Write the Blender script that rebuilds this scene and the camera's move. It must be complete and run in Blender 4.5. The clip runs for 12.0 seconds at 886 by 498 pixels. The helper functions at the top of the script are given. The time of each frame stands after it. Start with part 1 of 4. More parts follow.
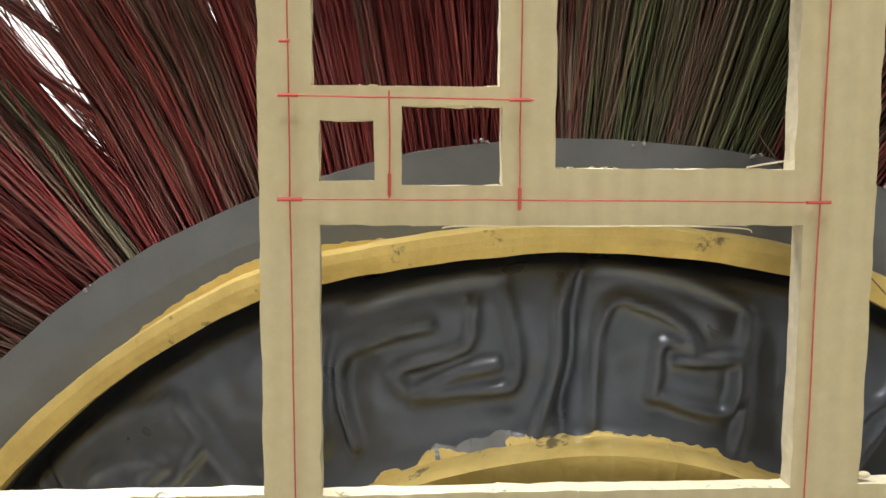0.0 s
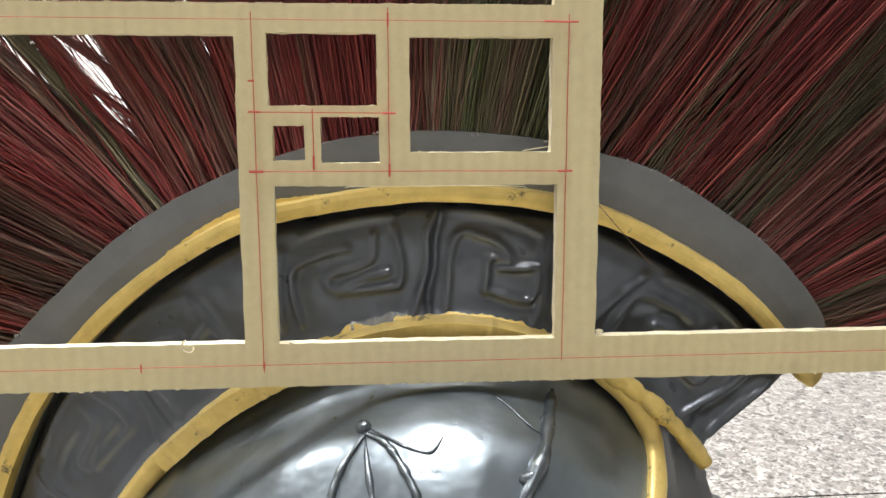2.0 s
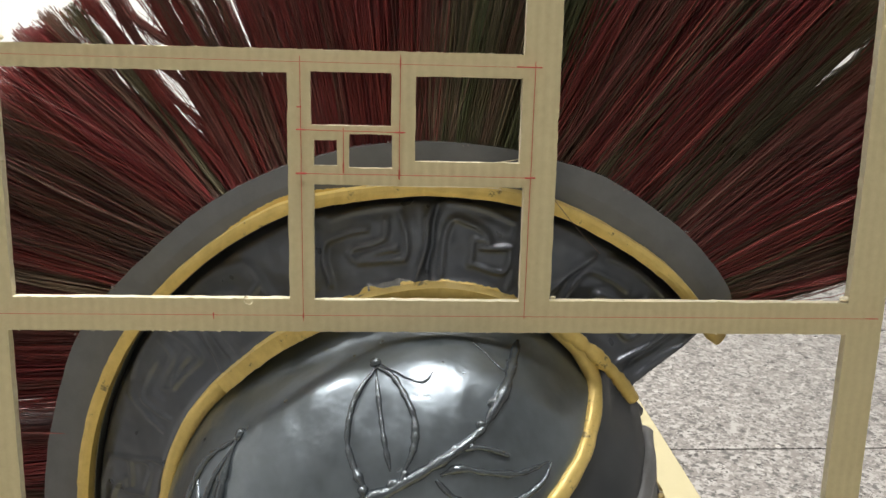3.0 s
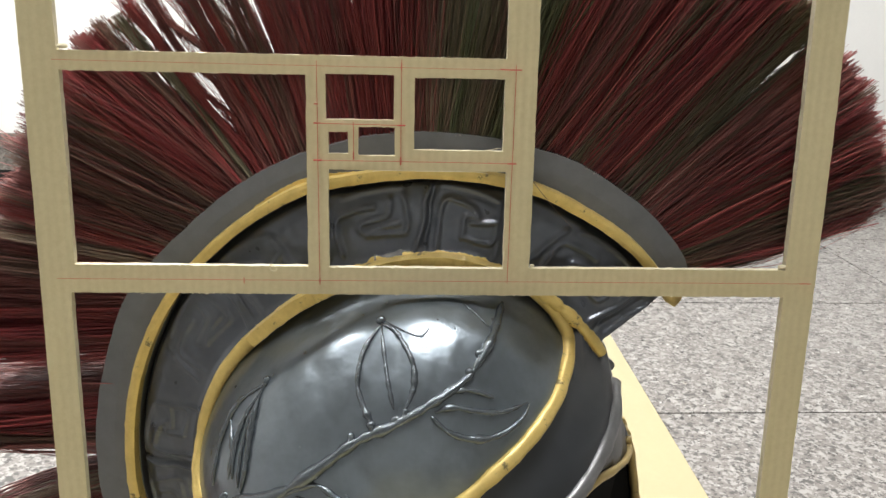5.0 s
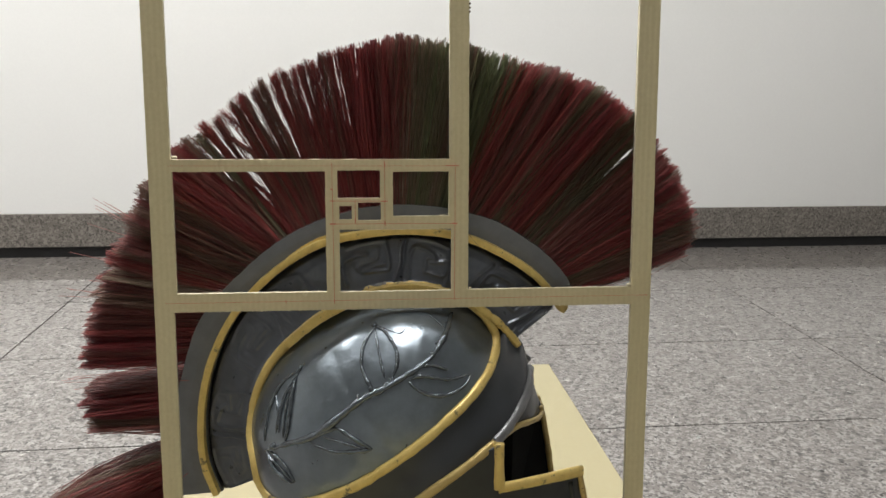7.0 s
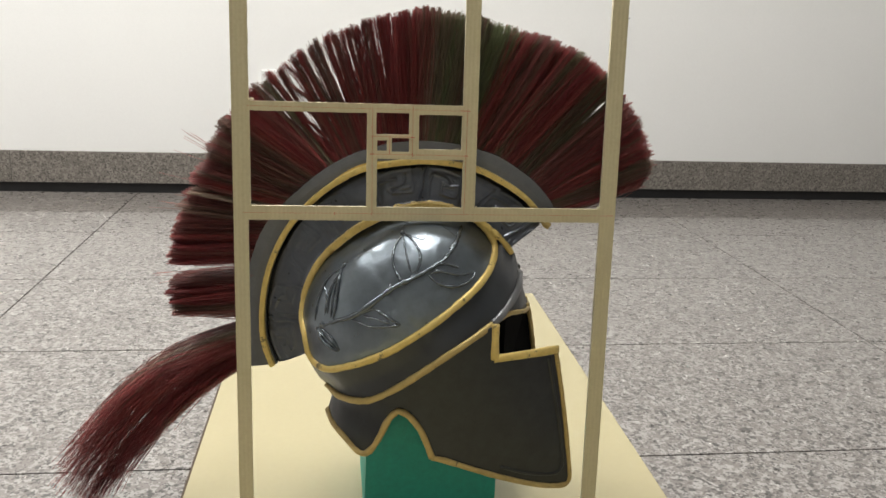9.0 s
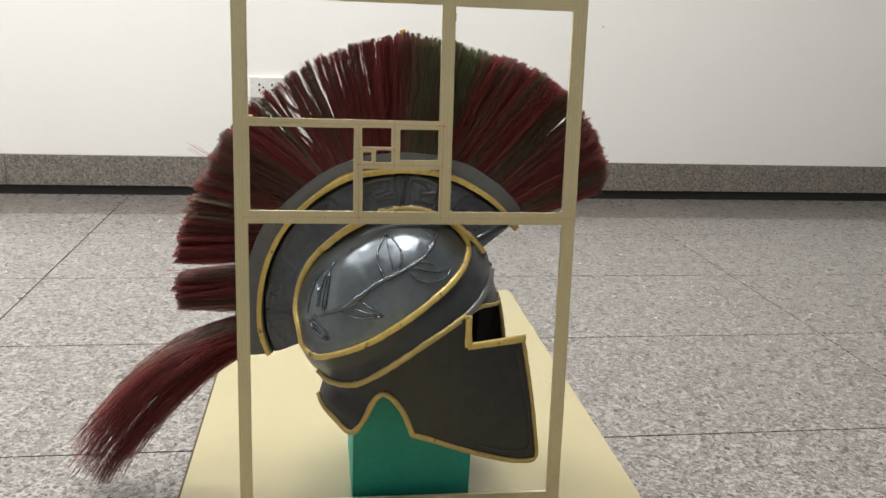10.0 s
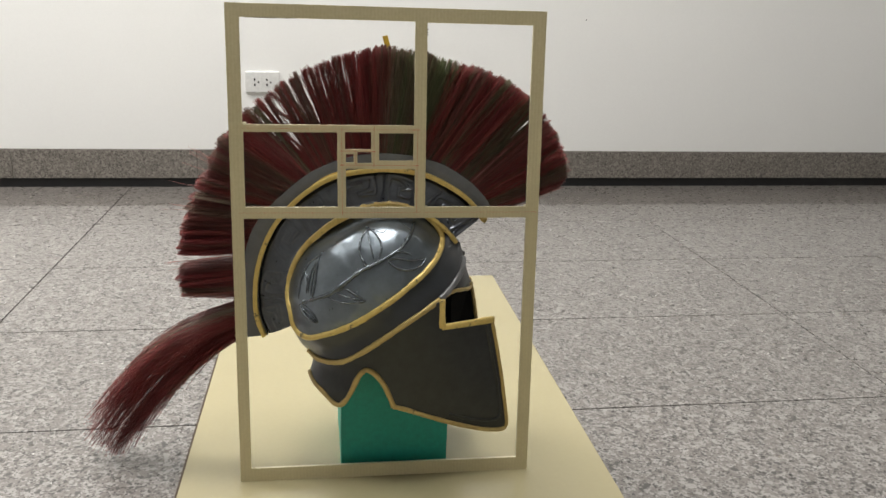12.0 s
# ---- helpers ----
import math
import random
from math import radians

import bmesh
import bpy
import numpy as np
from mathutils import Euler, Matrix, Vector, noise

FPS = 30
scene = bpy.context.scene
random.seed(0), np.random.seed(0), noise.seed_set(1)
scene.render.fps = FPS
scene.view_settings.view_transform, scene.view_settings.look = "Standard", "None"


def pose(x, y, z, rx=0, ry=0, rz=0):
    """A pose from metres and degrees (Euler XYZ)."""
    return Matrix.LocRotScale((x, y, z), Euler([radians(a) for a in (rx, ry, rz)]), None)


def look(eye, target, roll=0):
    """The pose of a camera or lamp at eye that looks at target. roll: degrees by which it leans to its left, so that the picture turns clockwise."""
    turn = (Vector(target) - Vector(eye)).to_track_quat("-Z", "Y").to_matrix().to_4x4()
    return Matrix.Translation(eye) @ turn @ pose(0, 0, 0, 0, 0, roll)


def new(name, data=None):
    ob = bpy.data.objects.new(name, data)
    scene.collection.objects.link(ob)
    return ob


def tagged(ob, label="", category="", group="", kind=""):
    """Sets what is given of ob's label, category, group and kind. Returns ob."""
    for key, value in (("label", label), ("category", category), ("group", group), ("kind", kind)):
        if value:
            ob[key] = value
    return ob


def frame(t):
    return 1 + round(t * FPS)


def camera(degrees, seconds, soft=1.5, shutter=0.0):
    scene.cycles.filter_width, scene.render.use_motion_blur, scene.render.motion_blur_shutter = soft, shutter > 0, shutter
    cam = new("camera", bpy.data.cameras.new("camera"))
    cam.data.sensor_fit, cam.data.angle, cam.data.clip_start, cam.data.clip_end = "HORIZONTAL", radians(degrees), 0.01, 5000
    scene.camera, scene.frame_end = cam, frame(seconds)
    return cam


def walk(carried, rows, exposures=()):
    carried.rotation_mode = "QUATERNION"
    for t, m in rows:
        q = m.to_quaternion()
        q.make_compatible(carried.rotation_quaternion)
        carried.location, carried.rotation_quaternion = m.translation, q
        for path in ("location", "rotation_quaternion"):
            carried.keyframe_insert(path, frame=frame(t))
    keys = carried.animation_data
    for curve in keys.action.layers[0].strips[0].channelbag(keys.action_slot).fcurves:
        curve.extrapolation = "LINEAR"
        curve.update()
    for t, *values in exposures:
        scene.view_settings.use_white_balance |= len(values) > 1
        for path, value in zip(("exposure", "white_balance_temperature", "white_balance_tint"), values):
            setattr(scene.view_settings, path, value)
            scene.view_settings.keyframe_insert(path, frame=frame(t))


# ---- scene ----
import itertools

# ------------------------------------------------------------------ camera
cam = camera(55.65, 12.0)
PATH = [
    (0, (0.1495, -0.1178, 0.4493), (0.2727, 1.8485, 0.1054), 0.52),
    (0.5, (0.1634, -0.1299, 0.4416), (0.3489, 1.8296, 0.0869), 0.94),
    (1, (0.1821, -0.1405, 0.4462), (0.3354, 1.8160, 0.0606), 0.36),
    (1.5, (0.1737, -0.1625, 0.4574), (0.3112, 1.7944, 0.0682), 0.32),
    (2, (0.1686, -0.2278, 0.4656), (0.3210, 1.7175, 0.0267), 0.18),
    (2.5, (0.1712, -0.2860, 0.4864), (0.2778, 1.6558, 0.0194), 0.15),
    (3, (0.1701, -0.3144, 0.4970), (0.2883, 1.6082, -0.0413), 1.58),
    (3.2, (0.1756, -0.3324, 0.4937), (0.2724, 1.5948, -0.0321), 1.59),
    (4.8, (0.1751, -0.3782, 0.5113), (0.2641, 1.5352, -0.0637), 1.44),
    (5, (0.1717, -0.3760, 0.5134), (0.2766, 1.5316, -0.0780), 1.47),
    (5.5, (0.1630, -0.3785, 0.5428), (0.3299, 1.5093, -0.0785), 1.73),
    (6, (0.2082, -0.3945, 0.5204), (0.3768, 1.5163, -0.0456), 0.33),
    (6.5, (0.1891, -0.4788, 0.5237), (0.3087, 1.4648, 0.0676), 0.06),
    (7, (0.1533, -0.6158, 0.5535), (0.3478, 1.3281, 0.1255), 0.50),
    (7.5, (0.1416, -0.6923, 0.5684), (0.3416, 1.2289, 0.0499), 0.81),
    (7.7, (0.1400, -0.7116, 0.5851), (0.3274, 1.2020, 0.0347), 0.69),
    (9.3, (0.1024, -0.8315, 0.5677), (0.3485, 1.0804, 0.0348), 2.58),
    (9.5, (0.1029, -0.8471, 0.5717), (0.3605, 1.0636, 0.0397), 2.59),
    (10, (0.0992, -0.9113, 0.5984), (0.3681, 0.9965, 0.0615), 2.29),
    (10.5, (0.0992, -0.9753, 0.6150), (0.3593, 0.9272, 0.0556), 2.63),
    (11, (0.1035, -1.0099, 0.6341), (0.3711, 0.8941, 0.0833), 2.99),
    (11.5, (0.1091, -1.0181, 0.6415), (0.3768, 0.8845, 0.0863), 2.58),
    (12, (0.1140, -1.0192, 0.6370), (0.3845, 0.8782, 0.0651), 1.76),
]
EXPOSURES = [(0.0, 1.17, 6500, 10), (0.5, 1.15, 6500, 10), (1.0, 1.12, 6500, 10), (1.5, 1.09, 6500, 10), (2.0, 1.2, 6350, 10), (2.5, 0.72, 6420, 10), (3.0, 0.63, 6500, 10), (5.0, 0.80, 6340, 10), (5.5, 0.74, 6330, 10), (6.0, 0.75, 6370, 10), (6.5, 0.70, 6310, 10), (7.0, 0.16, 6380, 10), (7.5, 0.06, 6500, 10), (9.5, 0.34, 6500, 10), (10.0, 0.29, 6500, 10), (10.5, 0.08, 6500, 10), (11.0, 0.14, 6500, 10), (11.5, 0.2, 6500, 10), (12.0, 0.16, 6500, 10)]
walk(cam, [(t, look(eye, target, roll)) for t, eye, target, roll in PATH], EXPOSURES)

# ------------------------------------------------------------------ world and light
sky = bpy.data.worlds.new("world")
scene.world = sky
sky.use_nodes = True
sky.node_tree.nodes["Background"].inputs[0].default_value = (0.8, 0.9, 1.0, 1)
sky.node_tree.nodes["Background"].inputs[1].default_value = 0.02

ROOM = pose(0, 0, 0, 0, 0, 0.485)
CEILING = 2.75


def lamp(name, x, y, sx, sy, watts, colour):
    data = bpy.data.lights.new(name, "AREA")
    data.shape, data.size, data.size_y, data.energy, data.color = "RECTANGLE", sx, sy, watts, colour
    ob = new(name, data)
    ob.matrix_world = ROOM @ pose(x, y, CEILING - 0.09)
    return ob


# The third lamp is an added fill that brightens the wall's right side.
LIGHTS = [(0.12, 0.34, 0.60, 1.85, 54), (-1.85, 1.20, 0.60, 1.10, 77), (2.3, 1.10, 0.45, 0.90, 10)]
for x, y, sx, sy, watts in LIGHTS:
    lamp("ceiling_lamp", x, y, sx, sy, watts, (1.0, 0.98, 0.94))


# ------------------------------------------------------------------ materials
def nodes_of(name):
    m = bpy.data.materials.new(name)
    m.use_nodes = True
    t = m.node_tree
    return m, t, t.nodes["Principled BSDF"]


def put(t, kind, **values):
    n = t.nodes.new(kind)
    for key, value in values.items():
        if key in n.inputs:
            n.inputs[key].default_value = value
    return n


def ramp(t, fac, stops):
    r = t.nodes.new("ShaderNodeValToRGB")
    r.color_ramp.elements[0].position, r.color_ramp.elements[0].color = stops[0][0], (*stops[0][1], 1)
    r.color_ramp.elements[1].position, r.color_ramp.elements[1].color = stops[-1][0], (*stops[-1][1], 1)
    for at, colour in stops[1:-1]:
        e = r.color_ramp.elements.new(at)
        e.color = (*colour, 1)
    t.links.new(fac, r.inputs[0])
    return r.outputs[0]


def mixed(t, fac, a, b, how="MIX"):
    m = t.nodes.new("ShaderNodeMix")
    m.data_type, m.blend_type = "RGBA", how
    for value, socket in ((fac, m.inputs[0]), (a, m.inputs[6]), (b, m.inputs[7])):
        if isinstance(value, (int, float)):
            socket.default_value = value
        elif isinstance(value, tuple):
            socket.default_value = (*value, 1)
        else:
            t.links.new(value, socket)
    return m.outputs[2]


def noise_of(t, scale, detail=4, rough=0.6, stretch=None, coords="Object"):
    c = t.nodes.new("ShaderNodeTexCoord").outputs[coords]
    if stretch:
        mp = t.nodes.new("ShaderNodeMapping")
        mp.inputs["Scale"].default_value = stretch
        t.links.new(c, mp.inputs[0])
        c = mp.outputs[0]
    n = put(t, "ShaderNodeTexNoise", Scale=scale, Detail=detail, Roughness=rough)
    t.links.new(c, n.inputs["Vector"])
    return n.outputs["Fac"]


def bumped(t, b, height, strength, distance):
    n = put(t, "ShaderNodeBump", Strength=strength, Distance=distance)
    t.links.new(height, n.inputs["Height"])
    t.links.new(n.outputs[0], b.inputs["Normal"])
    return n


def paint(name, dark, light, rough, metal=0.0, grain=60, relief=0.0006, coat=0.0, patch=9, rough_var=0.12, speck=0.35, worn=None, bare=0.62):
    """Painted surface: broad tone patches, fine grain, uneven gloss and a little relief."""
    m, t, b = nodes_of(name)
    broad = noise_of(t, patch, 3)
    fine = noise_of(t, grain, 2 if speck < 0.25 else 6, 0.7)
    c = mixed(t, broad, dark, light)
    c2 = mixed(t, speck, c, ramp(t, fine, [(0.3, tuple(v * 0.7 for v in dark)), (0.7, tuple(min(1, v * 1.15) for v in light))]))
    if worn:
        c2 = mixed(t, ramp(t, noise_of(t, 75, 6, 0.72), [(bare, (0, 0, 0)), (bare + 0.05, (0.9, 0.9, 0.9))]), c2, worn)
    t.links.new(c2, b.inputs["Base Color"])
    mr = put(t, "ShaderNodeMapRange")
    mr.inputs[3].default_value, mr.inputs[4].default_value = rough - rough_var, rough + rough_var
    t.links.new(fine, mr.inputs[0])
    t.links.new(mr.outputs[0], b.inputs["Roughness"])
    b.inputs["Metallic"].default_value = metal
    b.inputs["Coat Weight"].default_value = coat
    b.inputs["Coat Roughness"].default_value = 0.18
    if relief:
        both = mixed(t, 0.5, fine, broad)
        bumped(t, b, both, 0.5, relief)
    return m


GUNMETAL = paint("dome_paint", (0.150, 0.176, 0.202), (0.238, 0.276, 0.312), 0.33, 0.82, 95, 0.0016, 0.35, 22, 0.13, 0.2)
BAND = paint("band_paint", (0.030, 0.033, 0.038), (0.056, 0.062, 0.070), 0.38, 0.4, 30, 0.0012, 0.25, 24, 0.08, 0.2)
LAUREL = paint("laurel_paint", (0.094, 0.109, 0.124), (0.162, 0.186, 0.208), 0.25, 0.75, 140, 0.0024, 0.4, 80, 0.08)
GUNMETAL_MATT = paint("cheek_paint", (0.027, 0.0298, 0.0315), (0.049, 0.0535, 0.056), 0.37, 0.45, 70, 0.0007, 0.08, 10)
CREST_GREY = paint("crest_plate_paint", (0.125, 0.131, 0.140), (0.195, 0.202, 0.212), 0.46, 0.35, 55, 0.0006, 0.05, 16)
CREST_PANEL = paint("crest_panel_paint", (0.074, 0.082, 0.100), (0.130, 0.143, 0.170), 0.31, 0.60, 70, 0.0004, 0.30, 34, 0.09, 0.2)
GOLD = paint("gold_paint", (0.62, 0.440, 0.120), (0.83, 0.640, 0.235), 0.40, 0.30, 110, 0.0016, 0.15, 45, 0.14, 0.35, (0.150, 0.118, 0.062), 0.60)
# Pale silver that stands in for the sheen at the crest panel's foot.
SHEEN = paint("painted_sheen_silver", (0.20, 0.21, 0.225), (0.34, 0.35, 0.37), 0.24, 0.65, 120, 0.0003, 0.5, 60)
GOLD_DULL = paint("dull_gold_paint", (0.41, 0.295, 0.105), (0.58, 0.440, 0.180), 0.44, 0.35, 110, 0.0012, 0.0, 40, 0.12, 0.35, (0.12, 0.095, 0.060), 0.62)
SILVER = paint("worn_silver_paint", (0.160, 0.162, 0.170), (0.270, 0.272, 0.282), 0.40, 0.6, 90, 0.0006, 0.1, 60)
# Shade inside the helmet put into a near-black, glossless colour; also the plume's core.
SHADE_BLACK = paint("inner_shade_black", (0.003, 0.003, 0.003), (0.006, 0.006, 0.006), 0.85, 0.0, 80, 0.0004)
SHADE_BLACK.node_tree.nodes["Principled BSDF"].inputs["Specular IOR Level"].default_value = 0.1
TEAL = paint("teal_paint", (0.012, 0.285, 0.225), (0.016, 0.350, 0.280), 0.55, 0.0, 120, 0.0003, 0.0, 6)
BOARD_EDGE = paint("board_edge", (0.05, 0.035, 0.02), (0.09, 0.06, 0.035), 0.8, 0, 90, 0.0003)
BOARD = paint("cream_board", (0.385, 0.340, 0.200), (0.420, 0.371, 0.224), 0.18, 0.0, 150, 0.0, 0.0, 3, 0.02, 0.05)
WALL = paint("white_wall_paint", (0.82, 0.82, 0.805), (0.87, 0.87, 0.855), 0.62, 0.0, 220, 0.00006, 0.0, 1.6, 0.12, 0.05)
# Greys of the unseen side walls and ceiling, lowered to cut bounced light.
LOW_BOUNCE_WALL = paint("low_bounce_grey", (0.52, 0.515, 0.495), (0.58, 0.575, 0.555), 0.62, 0.0, 220, 0.00006, 0.0, 1.6, 0.12, 0.05)
CEIL = paint("ceiling_paint", (0.62, 0.62, 0.605), (0.68, 0.68, 0.665), 0.8, 0.0, 90, 0.0003, 0.0, 2)
BLACK_STRIP = paint("black_strip_paint", (0.010, 0.010, 0.011), (0.020, 0.020, 0.021), 0.5, 0.0, 60, 0.0003)
PLASTIC = paint("white_plastic", (0.68, 0.68, 0.665), (0.74, 0.74, 0.725), 0.32, 0.0, 90, 0.0001, 0.0, 12, 0.04)
SLOT = paint("socket_dark", (0.02, 0.02, 0.02), (0.03, 0.03, 0.03), 0.6, 0.0, 90, 0.0)
RED_PEN = paint("red_pen", (0.56, 0.06, 0.05), (0.64, 0.13, 0.10), 0.6, 0.0, 400, 0.0, 0.0, 200)
YELLOW = paint("yellow_plastic", (0.62, 0.38, 0.03), (0.75, 0.50, 0.06), 0.45, 0.0, 90, 0.0003)
METAL = paint("lamp_housing", (0.6, 0.6, 0.6), (0.7, 0.7, 0.7), 0.4, 0.0, 90, 0.0)
CUT = paint("cut_card_edge", (0.70, 0.63, 0.44), (0.84, 0.78, 0.60), 0.8, 0.0, 420, 0.0005, 0.0, 160)
GLUE = paint("clear_glue", (0.22, 0.20, 0.20), (0.42, 0.39, 0.38), 0.2, 0.0, 200, 0.0006, 0.5, 90)
PAPER = paint("torn_paper", (0.70, 0.62, 0.42), (0.82, 0.76, 0.58), 0.8, 0.0, 300, 0.0002, 0.0, 90)

DIFFUSER = paint("lamp_diffuser", (0.8, 0.8, 0.8), (0.85, 0.85, 0.85), 0.5, 0.0, 90, 0.0)
DIFFUSER.node_tree.nodes["Principled BSDF"].inputs["Emission Color"].default_value = (1.0, 0.98, 0.94, 1)
DIFFUSER.node_tree.nodes["Principled BSDF"].inputs["Emission Strength"].default_value = 2.0


def cardboard_material():
    m, t, b = nodes_of("cream_cardboard")
    c = t.nodes.new("ShaderNodeTexCoord").outputs["Object"]
    wave = put(t, "ShaderNodeTexWave", Scale=73.0, Distortion=0.5, Detail=2.0)
    wave.wave_type, wave.bands_direction = "BANDS", "X"
    t.links.new(c, wave.inputs["Vector"])
    broad, fine = noise_of(t, 14, 4), noise_of(t, 260, 5, 0.7)
    c1 = mixed(t, broad, (0.59, 0.515, 0.30), (0.69, 0.61, 0.38))
    c2 = mixed(t, 0.10, c1, ramp(t, wave.outputs["Fac"], [(0.2, (0.50, 0.44, 0.27)), (0.8, (0.74, 0.67, 0.45))]))
    c3 = mixed(t, 0.15, c2, ramp(t, fine, [(0.35, (0.45, 0.38, 0.24)), (0.65, (0.78, 0.72, 0.50))]))
    t.links.new(c3, b.inputs["Base Color"])
    b.inputs["Roughness"].default_value = 0.72
    bumped(t, b, mixed(t, 0.3, wave.outputs["Fac"], fine), 0.45, 0.0003)
    return m


def granite(name, base_a, base_b, white, black, scale, rough, tint=0.05, border=0.0):
    """Speckled stone: pale ground with white and black chips at two sizes, no two slabs alike;
    border: from this y on the stone's colour is darker."""
    m, t, b = nodes_of(name)
    c = t.nodes.new("ShaderNodeTexCoord").outputs["Object"]
    info = t.nodes.new("ShaderNodeObjectInfo").outputs["Random"]
    shift = t.nodes.new("ShaderNodeVectorMath")
    shift.operation = "ADD"
    comb = t.nodes.new("ShaderNodeCombineXYZ")
    scaled = t.nodes.new("ShaderNodeMath")
    scaled.operation, scaled.inputs[1].default_value = "MULTIPLY", 37.0
    t.links.new(info, scaled.inputs[0])
    t.links.new(scaled.outputs[0], comb.inputs[2])
    t.links.new(c, shift.inputs[0])
    t.links.new(comb.outputs[0], shift.inputs[1])
    bend = put(t, "ShaderNodeTexNoise", Scale=scale * 1.3, Detail=3)
    t.links.new(shift.outputs[0], bend.inputs["Vector"])
    push = t.nodes.new("ShaderNodeVectorMath")
    push.operation = "MULTIPLY_ADD"
    push.inputs[1].default_value = (1.1 / scale,) * 3
    t.links.new(bend.outputs["Color"], push.inputs[0])
    t.links.new(shift.outputs[0], push.inputs[2])
    v = push.outputs[0]

    def cells(size):
        n = put(t, "ShaderNodeTexVoronoi", Scale=size, Randomness=1.0)
        t.links.new(v, n.inputs["Vector"])
        sep = t.nodes.new("ShaderNodeSeparateColor")
        t.links.new(n.outputs["Color"], sep.inputs[0])
        return sep.outputs
    big, small = cells(scale), cells(scale * 2.1)
    n1 = put(t, "ShaderNodeTexNoise", Scale=scale * 0.35, Detail=5)
    t.links.new(v, n1.inputs["Vector"])
    ground = mixed(t, n1.outputs["Fac"], base_a, base_b)
    a = mixed(t, ramp(t, big[0], [(0.62, (0, 0, 0)), (0.74, (1, 1, 1))]), ground, white)
    a = mixed(t, ramp(t, small[1], [(0.80, (0, 0, 0)), (0.88, (1, 1, 1))]), a, white)
    a = mixed(t, ramp(t, small[0], [(0.80, (0, 0, 0)), (0.86, (1, 1, 1))]), a, black)
    a = mixed(t, ramp(t, big[1], [(0.90, (0, 0, 0)), (0.94, (1, 1, 1))]), a, black)
    tone = mixed(t, info, (1 - tint,) * 3, (1.0, 1.0, 1.0))
    a = mixed(t, 1.0, a, tone, "MULTIPLY")
    if border:
        sep = t.nodes.new("ShaderNodeSeparateXYZ")
        t.links.new(t.nodes.new("ShaderNodeNewGeometry").outputs["Position"], sep.inputs[0])
        step = put(t, "ShaderNodeMapRange")
        step.inputs[1].default_value, step.inputs[2].default_value = border - 0.006, border + 0.006
        t.links.new(sep.outputs[1], step.inputs[0])
        a = mixed(t, step.outputs[0], a, mixed(t, 1.0, a, (0.60, 0.585, 0.57), "MULTIPLY"))
    t.links.new(a, b.inputs["Base Color"])
    r = put(t, "ShaderNodeMapRange")
    r.inputs[3].default_value, r.inputs[4].default_value = rough - 0.06, rough + 0.10
    t.links.new(n1.outputs["Fac"], r.inputs[0])
    t.links.new(r.outputs[0], b.inputs["Roughness"])
    return m


CARD = cardboard_material()
FLOOR_STONE = granite("floor_granite", (0.173, 0.158, 0.147), (0.214, 0.196, 0.183), (0.332, 0.316, 0.300), (0.074, 0.069, 0.065), 165, 0.27, border=1.585)
SKIRT_STONE = granite("skirting_granite", (0.155, 0.138, 0.120), (0.205, 0.186, 0.163), (0.265, 0.243, 0.215), (0.095, 0.085, 0.075), 150, 0.35)
GROUT = paint("dark_grout", (0.035, 0.031, 0.028), (0.060, 0.055, 0.050), 0.9, 0.0, 90, 0.0)


def bristle(name, dark, mid, light):
    """Dyed plant fibre: each strand with a tone of its own, a soft sheen."""
    m, t, b = nodes_of(name)
    g = t.nodes.new("ShaderNodeNewGeometry").outputs["Random Per Island"]
    c = ramp(t, g, [(0.0, dark), (0.42, mid), (0.78, mid), (1.0, light)])
    along = noise_of(t, 70, 3)
    tone = mixed(t, 0.15, c, ramp(t, along, [(0.3, dark), (0.7, light)]))
    t.links.new(tone, b.inputs["Base Color"])
    b.inputs["Roughness"].default_value = 0.34
    b.inputs["Specular IOR Level"].default_value = 0.5
    glow, both = t.nodes.new("ShaderNodeBsdfTranslucent"), t.nodes.new("ShaderNodeMixShader")
    t.links.new(tone, glow.inputs[0])
    both.inputs[0].default_value = 0.12
    t.links.new(b.outputs[0], both.inputs[1])
    t.links.new(glow.outputs[0], both.inputs[2])
    t.links.new(both.outputs[0], t.nodes["Material Output"].inputs[0])
    return m


HAIR = {
    "red": bristle("red_bristle", (0.141, 0.024, 0.025), (0.292, 0.048, 0.046), (0.526, 0.141, 0.122)),
    "deep": bristle("deep_red_bristle", (0.106, 0.015, 0.019), (0.222, 0.029, 0.032), (0.397, 0.081, 0.077)),
    "brown": bristle("brown_bristle", (0.088, 0.046, 0.033), (0.180, 0.098, 0.070), (0.351, 0.210, 0.160)),
    "wine": bristle("wine_brown_bristle", (0.102, 0.028, 0.026), (0.210, 0.058, 0.052), (0.386, 0.143, 0.119)),
    "green": bristle("green_bristle", (0.070, 0.085, 0.039), (0.157, 0.179, 0.081), (0.337, 0.367, 0.204)),
    "olive": bristle("olive_bristle", (0.079, 0.070, 0.040), (0.162, 0.142, 0.081), (0.327, 0.281, 0.185)),
    "rose": bristle("faded_red_bristle", (0.222, 0.068, 0.064), (0.386, 0.127, 0.114), (0.608, 0.304, 0.267)),
    "tan": bristle("tan_bristle", (0.130, 0.088, 0.058), (0.260, 0.185, 0.130), (0.450, 0.360, 0.280)),
}


# ------------------------------------------------------------------ makers
def mesh_of(name, bm, material, smooth=False):
    bmesh.ops.recalc_face_normals(bm, faces=bm.faces)
    me = bpy.data.meshes.new(name)
    bm.to_mesh(me)
    bm.free()
    if material:
        me.materials.append(material)
    if smooth:
        me.shade_smooth()
    return me


def part(name, bm, material, parent, label="", smooth=False):
    ob = new(name, mesh_of(name, bm, material, smooth))
    ob.parent = parent
    if label:
        ob["label"] = label
    return ob


